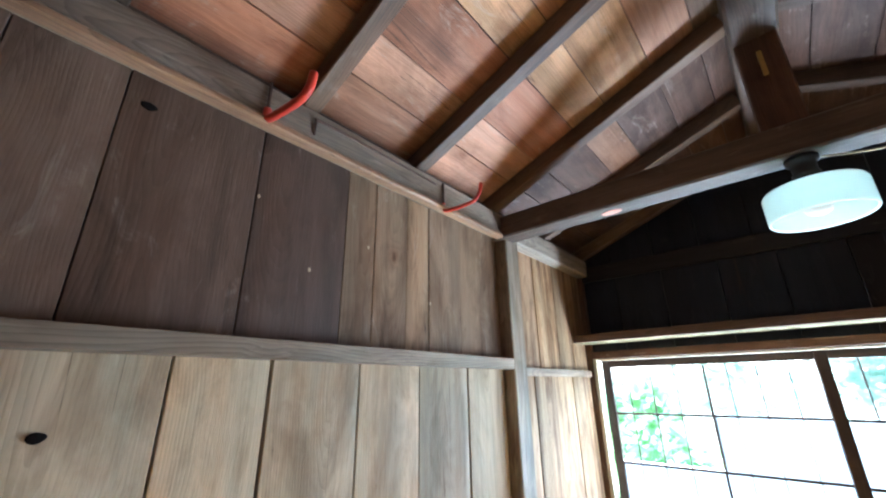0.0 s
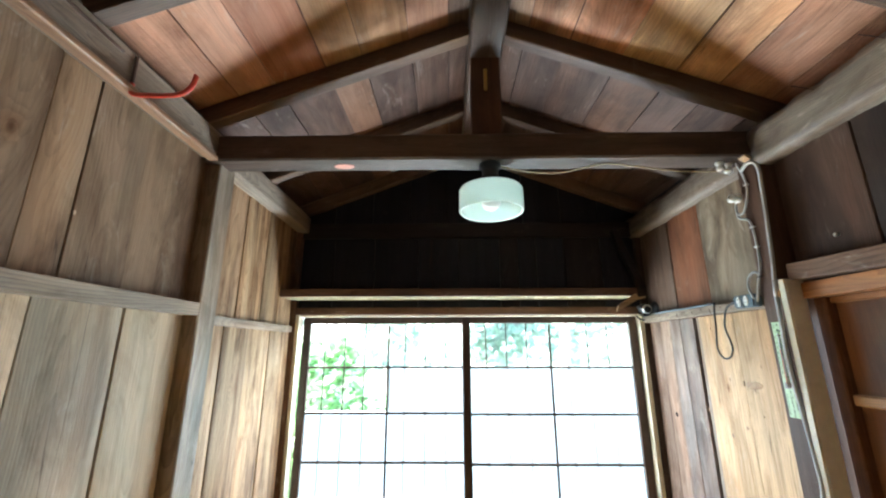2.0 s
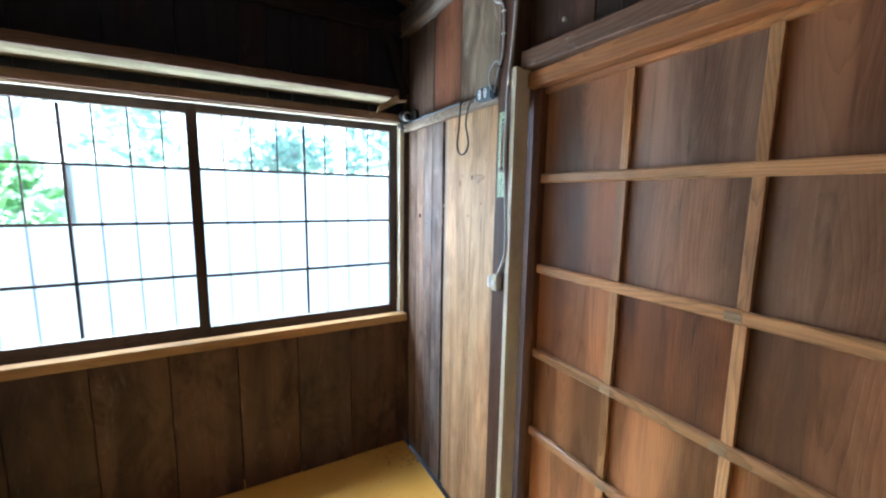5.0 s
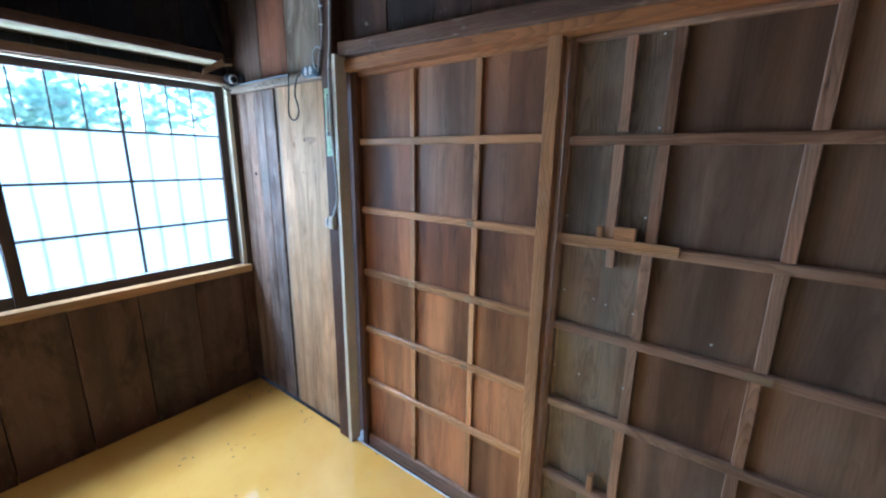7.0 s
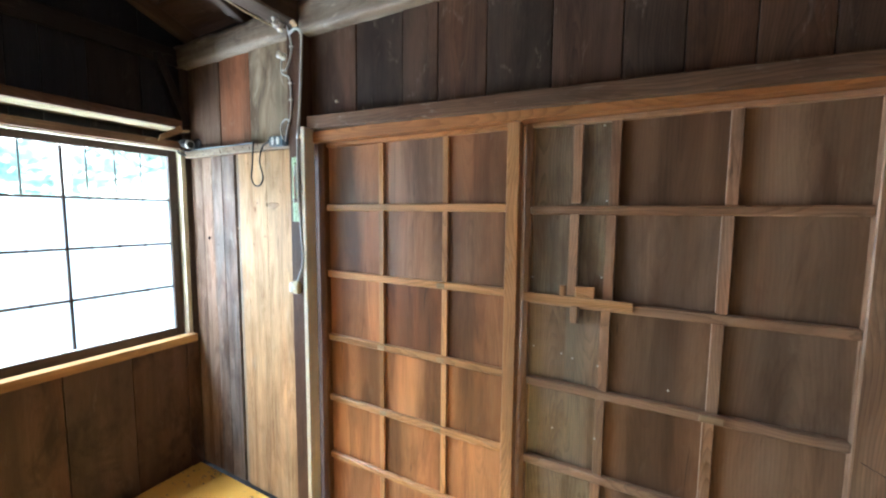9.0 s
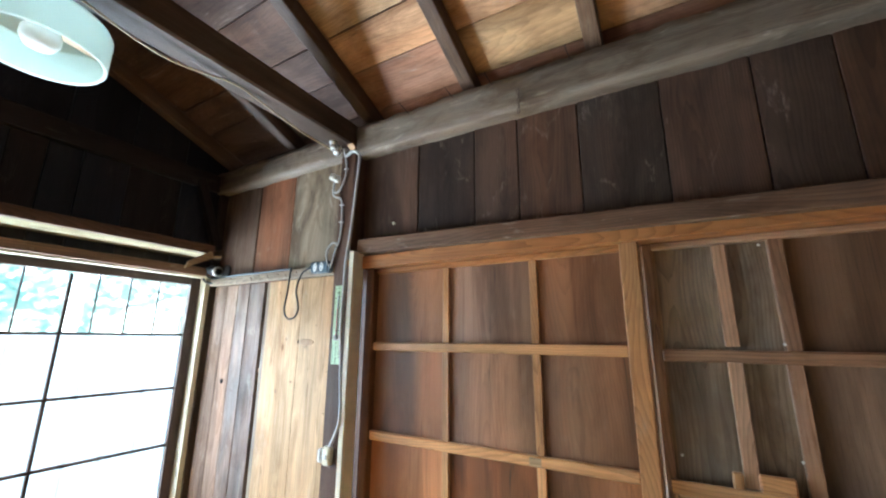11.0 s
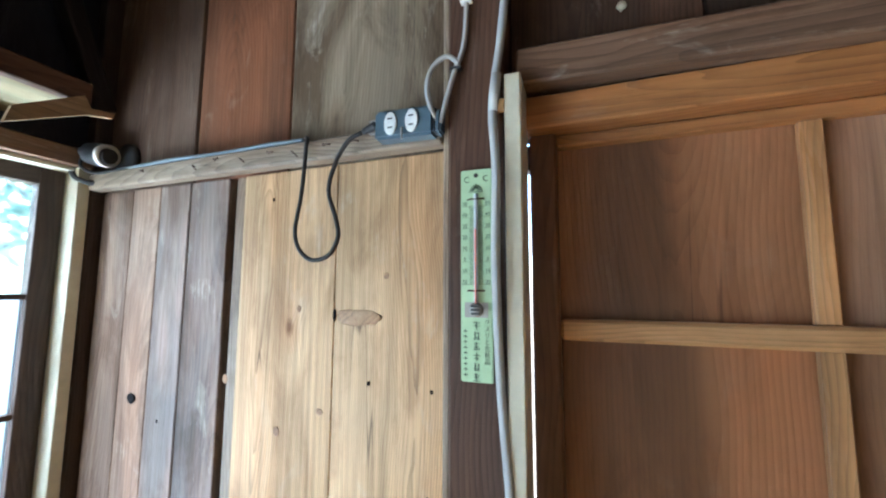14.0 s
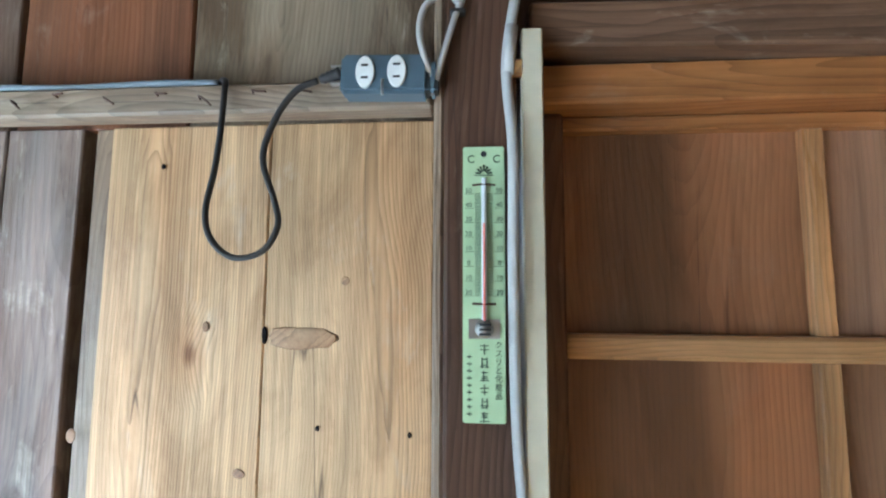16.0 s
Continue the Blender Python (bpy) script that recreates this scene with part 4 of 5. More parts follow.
def socket_block():
    """Two-gang table tap resting on the batten."""
    at = (1.312, 1.789, 1.709)
    t = base("power_strip", at, "slate blue double socket block on the batten", "power strip")
    tilt = Matrix.Rotation(radians(1.5), 3, "X")
    bm = bmesh.new()
    add_box(bm, (1.288, 1.314), (1.744, 1.834), (1.6800, 1.7210), 0.004, tilt, at)
    part("body", bm, P_TAP, t, smooth=False)
    for y in (1.776, 1.808):
        bm = bmesh.new()
        vs = lathe(bm, (1.2885, y, 1.7005), (-1, 0, 0), [(0.0, 0.0), (0.0, 0.0132), (0.002, 0.0132), (0.0028, 0.012), (0.0028, 0.0)], 28)
        bmesh.ops.scale(bm, vec=(1, 0.72, 1.25), space=Matrix.Translation((0, -y, -1.7005)), verts=bm.verts)
        f = part("socket_face", bm, P_WHITE, t, "white oval socket face")
        for dz in (-0.0064, 0.0064):
            timber("slot", (1.2850, 1.2858), (y - 0.0035, y + 0.0035), (1.7005 + dz - 0.0010, 1.7005 + dz + 0.0010), P_BLACK, f, bevel=0)
    for dz in (-0.011, 0.007):
        timber("prong", (1.294, 1.3), (1.833, 1.846), (1.7035 + dz, 1.706 + dz), P_STEEL, t, bevel=0.0005)
    bm = bmesh.new()
    tube(bm, [(1.2865, 1.790, 1.676), (1.2850, 1.790, 1.690), (1.289, 1.790, 1.692)], 0.0014, 6, 4)
    part("hook_nail", bm, P_STEEL, t)
    bm = bmesh.new()
    add_box(bm, (1.291, 1.311), (1.735, 1.745), (1.682, 1.714), 0.003, tilt, at)
    part("cable_plug", bm, P_TAP, t)
    return t


socket_block()
cord = base("black_cord", (1.30, 1.95, 1.52), "black round cord looping from socket block to lamp holder", "cable")
bm = bmesh.new()
tube(bm, [(1.297, 1.860, 1.6985), (1.296, 1.882, 1.688), (1.300, 1.905, 1.660), (1.304, 1.919, 1.62), (1.305, 1.905, 1.575), (1.304, 1.900, 1.548), (1.303, 1.915, 1.522), (1.302, 1.945, 1.516), (1.303, 1.970, 1.535), (1.305, 1.979, 1.565), (1.306, 1.972, 1.61), (1.307, 1.968, 1.66), (1.309, 1.968, 1.695), (1.318, 1.975, 1.714), (1.328, 2.00, 1.7135), (1.330, 2.10, 1.713), (1.330, 2.30, 1.713), (1.322, 2.42, 1.711), (1.312, 2.50, 1.708), (1.300, 2.528, 1.722), (1.300, 2.524, 1.745)], 0.0033, 8, 6)
part("cord", bm, P_BLACK, cord, smooth=True)
bm = bmesh.new()
lathe(bm, (1.297, 1.836, 1.7055), (0, 1, -0.30), [(0, 0.0), (0, 0.0065), (0.004, 0.0065), (0.005, 0.0052), (0.008, 0.0062), (0.010, 0.005), (0.013, 0.0058), (0.015, 0.0046), (0.018, 0.0052), (0.023, 0.0036), (0.023, 0.0)], 12)
part("plug_sleeve", bm, P_BLACK, cord, "ribbed rubber sleeve", smooth=True)

cord_thing("grey_lead", [(1.322, 1.985, 1.7125), (1.321, 2.05, 1.7135), (1.323, 2.16, 1.7125), (1.320, 2.28, 1.7140), (1.322, 2.38, 1.7125), (1.324, 2.45, 1.7130)], 0.0040, P_LEAD, "blue grey lead lying along the batten")

sock = base("lamp_socket", (1.31, 2.47, 1.709), "black bulb socket with white ring on the batten", "lamp socket")
ax = Vector((0.10, -1.0, -0.22)).normalized()
bm = bmesh.new()
lathe(bm, Vector((1.306, 2.515, 1.750)), ax, [(0, 0.0), (0, 0.018), (0.006, 0.022), (0.030, 0.024), (0.040, 0.021), (0.046, 0.021)], 24)
part("holder", bm, P_BLACK, sock, smooth=True)
bm = bmesh.new()
lathe(bm, Vector((1.306, 2.515, 1.750)) + ax * 0.046, ax, [(0, 0.0), (0, 0.0235), (0.009, 0.0235), (0.010, 0.018), (0.004, 0.017), (0.004, 0.0)], 24)
core = bmesh.new()
lathe(core, Vector((1.306, 2.515, 1.750)) + ax * 0.051, ax, [(0, 0.0), (0, 0.016), (0.009, 0.015), (0.010, 0.0)], 20)
part("core", core, P_BLACK, sock, smooth=False)
part("ring", bm, P_PORCELAIN, sock, "white porcelain ring", smooth=True)
bm = bmesh.new()
lathe(bm, Vector((1.306, 2.515, 1.750)) - ax * 0.018, ax, [(0, 0.0), (0, 0.011), (0.018, 0.012), (0.018, 0.0)], 16)
part("plug", bm, P_TAP, sock, "slate blue plug", smooth=True)
bm = bmesh.new()
lathe(bm, (1.351, 2.462, 1.742), (-1, 0, 0), [(0, 0.0), (0, 0.034), (0.008, 0.034), (0.012, 0.028), (0.016, 0.010), (0.016, 0.0)], 28)
part("wall_rose", bm, P_BLACK, sock, "dark round wall rose", smooth=True)

bm = bmesh.new()
tube(bm, [(1.306, 2.530, 1.754), (1.300, 2.548, 1.758), (1.296, 2.553, 1.735), (1.299, 2.548, 1.705), (1.312, 2.522, 1.690), (1.330, 2.500, 1.692)], 0.0055, 10, 6)
part("elbow_lead", bm, P_BLACK, sock, "black lead looping round the plug", smooth=True)

brace = strut("corner_brace", (1.215, 2.545, 2.175), (1.335, 2.535, 1.850), 0.045, 0.034, W_SHADE_BROWN, None, "dark slanting brace in the gable corner")
tagged(brace, "dark slanting brace in the gable corner", "brace", kind="structure")
cord_thing("iron_rod", [(-0.446, 0.811, 2.190), (-0.440, 0.812, 2.228), (-0.440, 0.830, 2.234), (-0.440, 1.05, 2.236), (-0.440, 1.259, 2.233)], 0.0035, P_RUST, "thin rusty iron rod along the wall plate", "iron rod")
cord_thing("strap", [(1.269, 2.524, 0.352), (1.276, 2.519, 0.26), (1.268, 2.517, 0.17), (1.290, 2.515, 0.09), (1.325, 2.512, 0.004)], 0.004, P_RUST, "worn cord hanging in the corner under the window", "cord")
bm = bmesh.new()
add_box(bm, (1.297, 1.3045), (1.650, 1.665), (1.698, 1.716), 0.002)
tagged(part("wood_chip", bm, W_SILL, None), "small yellow wood chip on the post", "wood chip")

sw = base("switch_box", (1.305, 1.688, 1.05), "small ivory switch box on the post", "switch")
bm = bmesh.new()
add_box(bm, (1.283, 1.305), (1.672, 1.706), (1.052, 1.106), 0.004)
part("body", bm, P_IVORY, sw)
bm = bmesh.new()
add_box(bm, (1.281, 1.3048), (1.7065, 1.724), (1.058, 1.098), 0.004)
part("side_plate", bm, P_WHITE, sw, "white rounded side")
bm = bmesh.new()
add_box(bm, (1.278, 1.284), (1.683, 1.695), (1.072, 1.086), 0.0015)
part("toggle", bm, P_WHITE, sw, "white toggle")

for y, tilt_ in zip((2.36, 2.22, 2.17, 2.11, 2.05, 2.00, 1.94, 1.89, 1.83), (8, -6, 10, -4, 6, -8, 5, 3, -5)):
    bm = bmesh.new()
    z = 1.694 + 0.001 * tilt_ * 0.4
    tube(bm, [(1.318, y, z), (1.310, y - 0.002, z + 0.001), (1.304, y - 0.010, z - 0.003), (1.302, y - 0.022, z - 0.008 + tilt_ * 0.0006)], 0.0011, 6, 3)
    tagged(part("bent_nail", bm, P_RUST, smooth=True), "bent rusty nail driven into the batten", "nail", "bent nails on the batten")


# ---- thermometer ----
def words(text, size, mat, parent, label="", turn=None, at=(0, 0, 0), name="lettering"):
    """Raised lettering as a mesh, reading from the room side of the right wall."""
    cu = bpy.data.curves.new("lettering", "FONT")
    cu.body, cu.size, cu.extrude = text, size, 0.0002
    cu.align_x, cu.align_y = "CENTER", "CENTER"
    tmp = bpy.data.objects.new("lettering_curve", cu)
    me = bpy.data.meshes.new_from_object(tmp)
    bpy.data.objects.remove(tmp)
    if not me or not len(me.vertices):
        return None
    m = Matrix(((0, 0, -1), (-1, 0, 0), (0, 1, 0))).to_4x4()
    if turn:
        m = m @ Matrix.Rotation(radians(turn), 4, "Z")
    me.transform(m)
    me.materials.clear()
    me.materials.append(mat)
    ob = new(name, me)
    settle(ob, parent, at)
    return tagged(ob, label)


def thermometer():
    yc, z0, z1 = 1.690, 1.360, 1.627
    x = 1.2995
    t = base("thermometer", (1.305, yc, z0), "pale green enamel advertising thermometer on the post", "thermometer")
    bm = bmesh.new()
    add_box(bm, (x + 0.001, x + 0.0045), (yc - 0.0205, yc + 0.0205), (z0, z1), 0.0012)
    part("plate", bm, P_PALEGREEN, t, "pale green plate")
    xs = x + 0.0006
    bm = bmesh.new()
    lathe(bm, (xs + 0.0006, yc, z1 - 0.008), (-1, 0, 0), [(0, 0.0), (0, 0.0030), (0.0008, 0.0030), (0.0008, 0.0)], 14)
    part("hanging_hole", bm, P_BLACK, t)
    bm = bmesh.new()
    for i in range(-3, 4):
        a = radians(90 + i * 26)
        p0 = Vector((xs, yc, z1 - 0.0285))
        p1 = p0 + Vector((0, -math.cos(a), math.sin(a))) * (0.0095 if i == 0 else 0.0085)
        tube(bm, [p0 + (p1 - p0) * 0.35, p1], 0.0008, 5, 1)
    add_box(bm, (xs - 0.0003, xs + 0.0005), (yc - 0.009, yc + 0.009), (z1 - 0.0300, z1 - 0.0292))
    part("ornament", bm, P_INK, t, "dark fan ornament")
    for sy in (-1, 1):
        words("C", 0.011, P_INK, t, at=(xs, yc + sy * 0.0125, z1 - 0.0135), name="letter")
    top, step = 1.579, 0.01425
    for i, n in enumerate((50, 40, 30, 20, 10, 0, 10, 20)):
        z = top - i * step
        for sy in (-1, 1):
            words(str(n), 0.0066, P_INK, t, at=(xs, yc + sy * 0.0150, z + 0.0030), name="figure")
            timber("major_mark", (xs - 0.0001, xs + 0.0006), (yc + sy * 0.0098, yc + sy * 0.0185), (z - 0.0004, z), P_INK, t, bevel=0)
    bm = bmesh.new()
    for i in range(71):
        z = top - i * step / 10
        add_box(bm, (xs - 0.0001, xs + 0.0006), (yc - 0.0088, yc - 0.0030), (z - 0.00022, z + 0.00022))
        add_box(bm, (xs - 0.0001, xs + 0.0006), (yc + 0.0030, yc + 0.0088), (z - 0.00022, z + 0.00022))
    part("fine_scale", bm, P_INK, t, "fine scale lines")
    bm = bmesh.new()
    tube(bm, [(x - 0.0012, yc, 1.449), (x - 0.0012, yc, 1.594)], 0.0026, 12, 1)
    part("tube", bm, P_TUBE, t, "glass tube")
    bm = bmesh.new()
    tube(bm, [(x - 0.0036, yc, 1.450), (x - 0.0036, yc, 1.549)], 0.0012, 6, 1)
    part("spirit_column", bm, P_MERCURY, t, "red spirit column")
    for z in (1.5875, 1.4715):
        bm = bmesh.new()
        for sy in (-1, 1):
            tube(bm, [(x - 0.003, yc, z), (x - 0.0015, yc + sy * 0.006, z), (x + 0.0004, yc + sy * 0.011, z)], 0.0016, 6, 3, 0.5)
        part("tube_clip", bm, P_RUST, t, "rusty tube clip")
    guard = base("bulb_guard", (x, yc, 1.448), "pierced steel bulb guard")
    guard.parent = t
    guard.location = Vector((x, yc, 1.448)) - home(t)
    bm = bmesh.new()
    add_box(bm, (x - 0.0006, x + 0.0006), (yc - 0.0150, yc + 0.0150), (1.4385, 1.4570), 0.0004)
    part("flange", bm, P_STEEL, guard)
    bm = bmesh.new()
    vs = lathe(bm, (x, yc, 1.448), (-1, 0, 0), [(0, 0.0090), (0.003, 0.0088), (0.0055, 0.0072), (0.0065, 0.0)], 20)
    part("dome", bm, P_STEEL, guard, smooth=True)
    for dz in (-0.0045, 0.0, 0.0045):
        timber("slit", (x - 0.0073, x - 0.0058), (yc - 0.0058, yc + 0.0050), (1.4470 + dz, 1.4490 + dz), P_BLACK, guard, bevel=0)
    for i, ch in enumerate("クスリと化粧品"):
        words(ch, 0.0074, P_INK, t, at=(xs, yc - 0.0135, 1.4325 - i * 0.0079), name="lettering")
    strokes = random.Random(5)
    for i in range(6):
        z = 1.4290 - i * 0.0125
        bm = bmesh.new()
        for dz in sorted(strokes.sample((-0.0042, -0.0024, -0.0006, 0.0012, 0.0030), 2 + i % 3)):
            w = strokes.uniform(0.0026, 0.0046)
            add_box(bm, (xs - 0.0002, xs + 0.0006), (yc - w, yc + w), (z + dz - 0.0005, z + dz + 0.0003))
        for dy in ((0.0,), (-0.0024, 0.0022), (0.0008,))[i % 3]:
            add_box(bm, (xs - 0.0001, xs + 0.0006), (yc + dy - 0.0006, yc + dy + 0.0006), (z - 0.0052, z + 0.0044))
        part("sign_mark", bm, P_INK, t)
    for i in range(9):
        z = 1.4215 - i * 0.0066
        bm = bmesh.new()
        add_box(bm, (xs - 0.0002, xs + 0.0006), (yc + 0.0118, yc + 0.0168), (z - 0.0005, z + 0.0005))
        add_box(bm, (xs - 0.0002, xs + 0.0006), (yc + 0.0139, yc + 0.0147), (z - 0.0020, z + 0.0020))
        part("small_mark", bm, P_INK, t)


thermometer()


# ---- hooks, nails and marks ----
def red_hook(y, z, swing, thick=0.0060):
    h = base("storage_hook", (-0.445, y, z), "red vinyl coated hook screwed into the wall plate", "hook", "red hooks on the plate")
    bm = bmesh.new()
    tube(bm, [(-0.440, y, z + 0.105), (-0.438, y, z + 0.03)], 0.0042, 8, 1)
    part("shank", bm, P_RUST, h, "dark bare shank")
    bm = bmesh.new()
    tube(bm, [(-0.438, y, z + 0.030), (-0.437, y, z + 0.012), (-0.425, y + swing * 0.01, z), (-0.36, y + swing * 0.06, z - 0.004), (-0.315, y + swing * 0.10, z + 0.000), (-0.292, y + swing * 0.12, z + 0.018), (-0.284, y + swing * 0.125, z + 0.050)], thick, 10, 6)
    part("coated_arm", bm, P_RED, h, "red coated arm", smooth=True)


red_hook(1.296, 2.144, 0.0)
red_hook(0.690, 2.160, 0.15, 0.0095)


def disc(name, centre, axis, r, stretch, mat, parent, label="", depth=0.0005):
    bm = bmesh.new()
    lathe(bm, centre, axis, [(0.0, 0.0), (0.0, r), (depth * 0.7, r * 0.93), (depth, r * 0.55), (depth * 0.8, 0.0)], 18)
    c = Vector(centre)
    bmesh.ops.scale(bm, vec=(1, stretch[0], stretch[1]), space=Matrix.Translation(-c), verts=bm.verts)
    for v in bm.verts:
        k = 1 + 0.22 * noise.noise(v.co * 90)
        v.co.y = c.y + (v.co.y - c.y) * k
        v.co.z = c.z + (v.co.z - c.z) * k
    return part(name, bm, mat, parent, label, smooth=True)


W_KNOT = wood("knot wood", [(0.36, 0.215, 0.115), (0.31, 0.18, 0.098)], stain=0.5, scuff=0.0, knots=False)
W_PALEKNOT = wood("torn grain", [(0.5, 0.31, 0.165)], stain=0.3, scuff=0.0, knots=False)
P_HOLE = plain("hole", (0.006, 0.005, 0.005), 0.9, bump=0, spec=0.1)
for y, z, r, sy, sz in ((1.999, 1.441, 0.0065, 0.8, 1.2), (2.034, 1.246, 0.0085, 1, 1.1), (1.841, 1.493, 0.0065, 1, 1.1), (1.954, 1.285, 0.008, 1.2, 0.8), (2.150, 1.319, 0.008, 0.9, 1.4)):
    disc("knot", (1.3448, y, z), (-1, 0, 0), r * 0.75, (sy, sz), W_KNOT, wall_r, "dark knot", 0.0003)
disc("torn_grain", (1.3445, 1.889, 1.430), (-1, 0, 0), 0.020, (2.0, 0.62), W_PALEKNOT, wall_r, "torn pale grain round a knot", 0.0006)
disc("knot_hole", (1.3440, 1.930, 1.432), (-1, 0, 0), 0.007, (0.5, 1.5), P_HOLE, wall_r, "dark knot hole", 0.0008)
disc("knot_hole", (1.3440, 2.386, 1.264), (-1, 0, 0), 0.011, (1.0, 0.9), P_HOLE, wall_r, "dark knot hole", 0.0008)
for y, z in ((1.767, 1.331), (1.867, 1.335), (2.061, 1.625), (1.772, 1.19), (2.31, 1.23)):
    disc("nail_hole", (1.3440, y, z), (-1, 0, 0), 0.0024, (1, 1.3), P_HOLE, wall_r, "", 0.0008)
for y, z, r in ((0.477, 1.536, 0.009), (0.495, 2.105, 0.011)):
    disc("knot_hole", (-0.4868, y, z), (1, 0, 0), r, (1.2, 0.8), P_HOLE, shell, "dark knot hole", 0.0010)
for y, z in ((1.03, 1.96), (1.28, 1.84), (0.86, 1.86), (0.72, 2.0)):
    disc("plaster_speck", (-0.4865, y, z), (1, 0, 0), 0.0042, (0.8, 1.3), P_TAPE, shell, "pale filler speck", 0.0010)
bm = bmesh.new()
lathe(bm, (1.366, 1.506, 1.845), (-1, 0, 0), [(0, 0.002), (0.010, 0.002), (0.010, 0.0065), (0.013, 0.0055), (0.014, 0.0)], 14)
tagged(part("pin_head", bm, P_IVORY, smooth=True), "pale round pin in the dark boards", "pin")
bm = bmesh.new()
add_box(bm, (0.449, 0.461), (1.660, 1.668), (2.415, 2.500), 0.0015)
tagged(part("brass_plate", bm, P_BRASS), "narrow brass plate nailed to the king post", "plate")
bm = bmesh.new()
lathe(bm, (-0.030, 1.712, 2.158), (0, 0, -1), [(0, 0.0), (0, 0.026), (0.003, 0.025), (0.0035, 0.0)], 20)
bmesh.ops.scale(bm, vec=(1.35, 0.7, 1), space=Matrix.Translation((0.030, -1.712, 0)), verts=bm.verts)
tagged(part("pink_label", bm, P_PINK), "faded pink round label under the tie beam", "label")
bm = bmesh.new()
add_box(bm, (1.268, 1.292), (1.640, 1.668), (2.140, 2.148), 0.001, Matrix.Rotation(radians(35), 3, "Y"), (1.28, 1.655, 2.144))
tagged(part("wood_wedge", bm, W_SILL), "small yellow wood wedge at the beam end", "wedge")
bm = bmesh.new()
for i in range(5):
    c = Vector((1.296, 1.015 - 0.002 * (i % 2), 2.170 - i * 0.016))
    pts = [c + Vector((0.004 * math.cos(a) if i % 2 else 0, 0.004 * math.cos(a) if not i % 2 else 0, 0.010 * math.sin(a))) for a in [k * math.pi / 4 for k in range(9)]]
    tube(bm, pts, 0.0014, 5, 2)
tagged(part("chain", bm, P_RUST, smooth=True), "short rusty chain hanging from the log beam", "chain")
for y in (1.10, 1.24, 1.42, 0.86):
    bm = bmesh.new()
    tube(bm, [(1.31, y, 2.225), (1.275, y + 0.005, 2.238), (1.255, y + 0.004, 2.240)], 0.0015, 6, 3)
    tagged(part("rusty_nail", bm, P_RUST, smooth=True), "long rusty nail sticking from the log beam", "nail", "nails in the log beam")
wire = bmesh.new()
tube(wire, [(1.345, -0.085, 0.838), (1.300, -0.100, 0.842), (1.292, -0.130, 0.832), (1.296, -0.160, 0.822), (1.306, -0.165, 0.812), (1.292, -0.140, 0.816), (1.296, -0.110, 0.822)], 0.0012, 6, 6)
tagged(part("tie_wire", wire, P_RUST, smooth=True), "thin wire looped round the jamb strip", "wire")
bolt = bmesh.new()
lathe(bolt, (1.345, -0.185, 0.985), (-1, 0, 0), [(0, 0.0), (0, 0.011), (0.012, 0.011), (0.014, 0.007), (0.014, 0.0)], 6)
tagged(part("bolt_head", bolt, P_STEEL), "dull steel bolt head on the dark boards", "bolt")

# ---- plastic film on the patched plywood ----
def film_mat():
    k = Mat("clear plastic film")
    k.p.inputs["Transmission Weight"].default_value = 1.0
    k.p.inputs["IOR"].default_value = 1.12
    return k.finish((0.97, 0.98, 0.97, 1), 0.06)


FILM = film_mat()
film_parent = bpy.data.objects["door_2"]
for z0, z1 in ((0.565, 0.824), (0.852, 1.112), (1.140, 1.404), (1.432, 1.675), (0.285, 0.536)):
    bm = bmesh.new()
    nu, nv = 26, 24
    grid = []
    for j in range(nv + 1):
        row = []
        for i in range(nu + 1):
            y = 0.475 + 0.222 * i / nu
            z = z0 + 0.006 + (z1 - z0 - 0.012) * j / nv
            edge = min(i, nu - i, j * 0.5, (nv - j) * 0.5) / 4
            band = math.exp(-((z - (z0 + 0.42 * (z1 - z0)) - 0.01 * math.sin(y * 60)) / 0.012) ** 2)
            d = 0.0022 * noise.noise((y * 30, z * 30, z0 * 9)) + 0.0018 * noise.noise((y * 90, z * 60, 3)) + 0.009 * band * noise.noise((y * 120, z * 90, z0))
            row.append(bm.verts.new((1.3965 - 0.003 * min(1, edge) - abs(d) , y, z)))
        grid.append(row)
    for r0, r1 in zip(grid, grid[1:]):
        for i in range(nu):
            bm.faces.new((r0[i], r0[i + 1], r1[i + 1], r1[i]))
    p = part("film", bm, FILM, film_parent, "crumpled clear plastic film", smooth=True)
    p.visible_shadow = False
# small white discs added to imitate glints of daylight on the door
for y, z in ((0.69, 0.965), (0.60, 0.955), (0.565, 0.945), (0.49, 0.935), (0.70, 0.705), (0.62, 0.70), (0.49, 0.70), (0.70, 1.195), (0.49, 1.21), (0.485, 1.44), (0.50, 1.66), (0.30, 0.90)):
    bm = bmesh.new()
    lathe(bm, (1.3955, y, z), (-1, 0, 0), [(0, 0.0), (0, 0.0032), (0.0015, 0.0026), (0.002, 0.0)], 8)
    part("glint_speck", bm, P_WHITE, film_parent, "white speck painted as a glint of daylight")

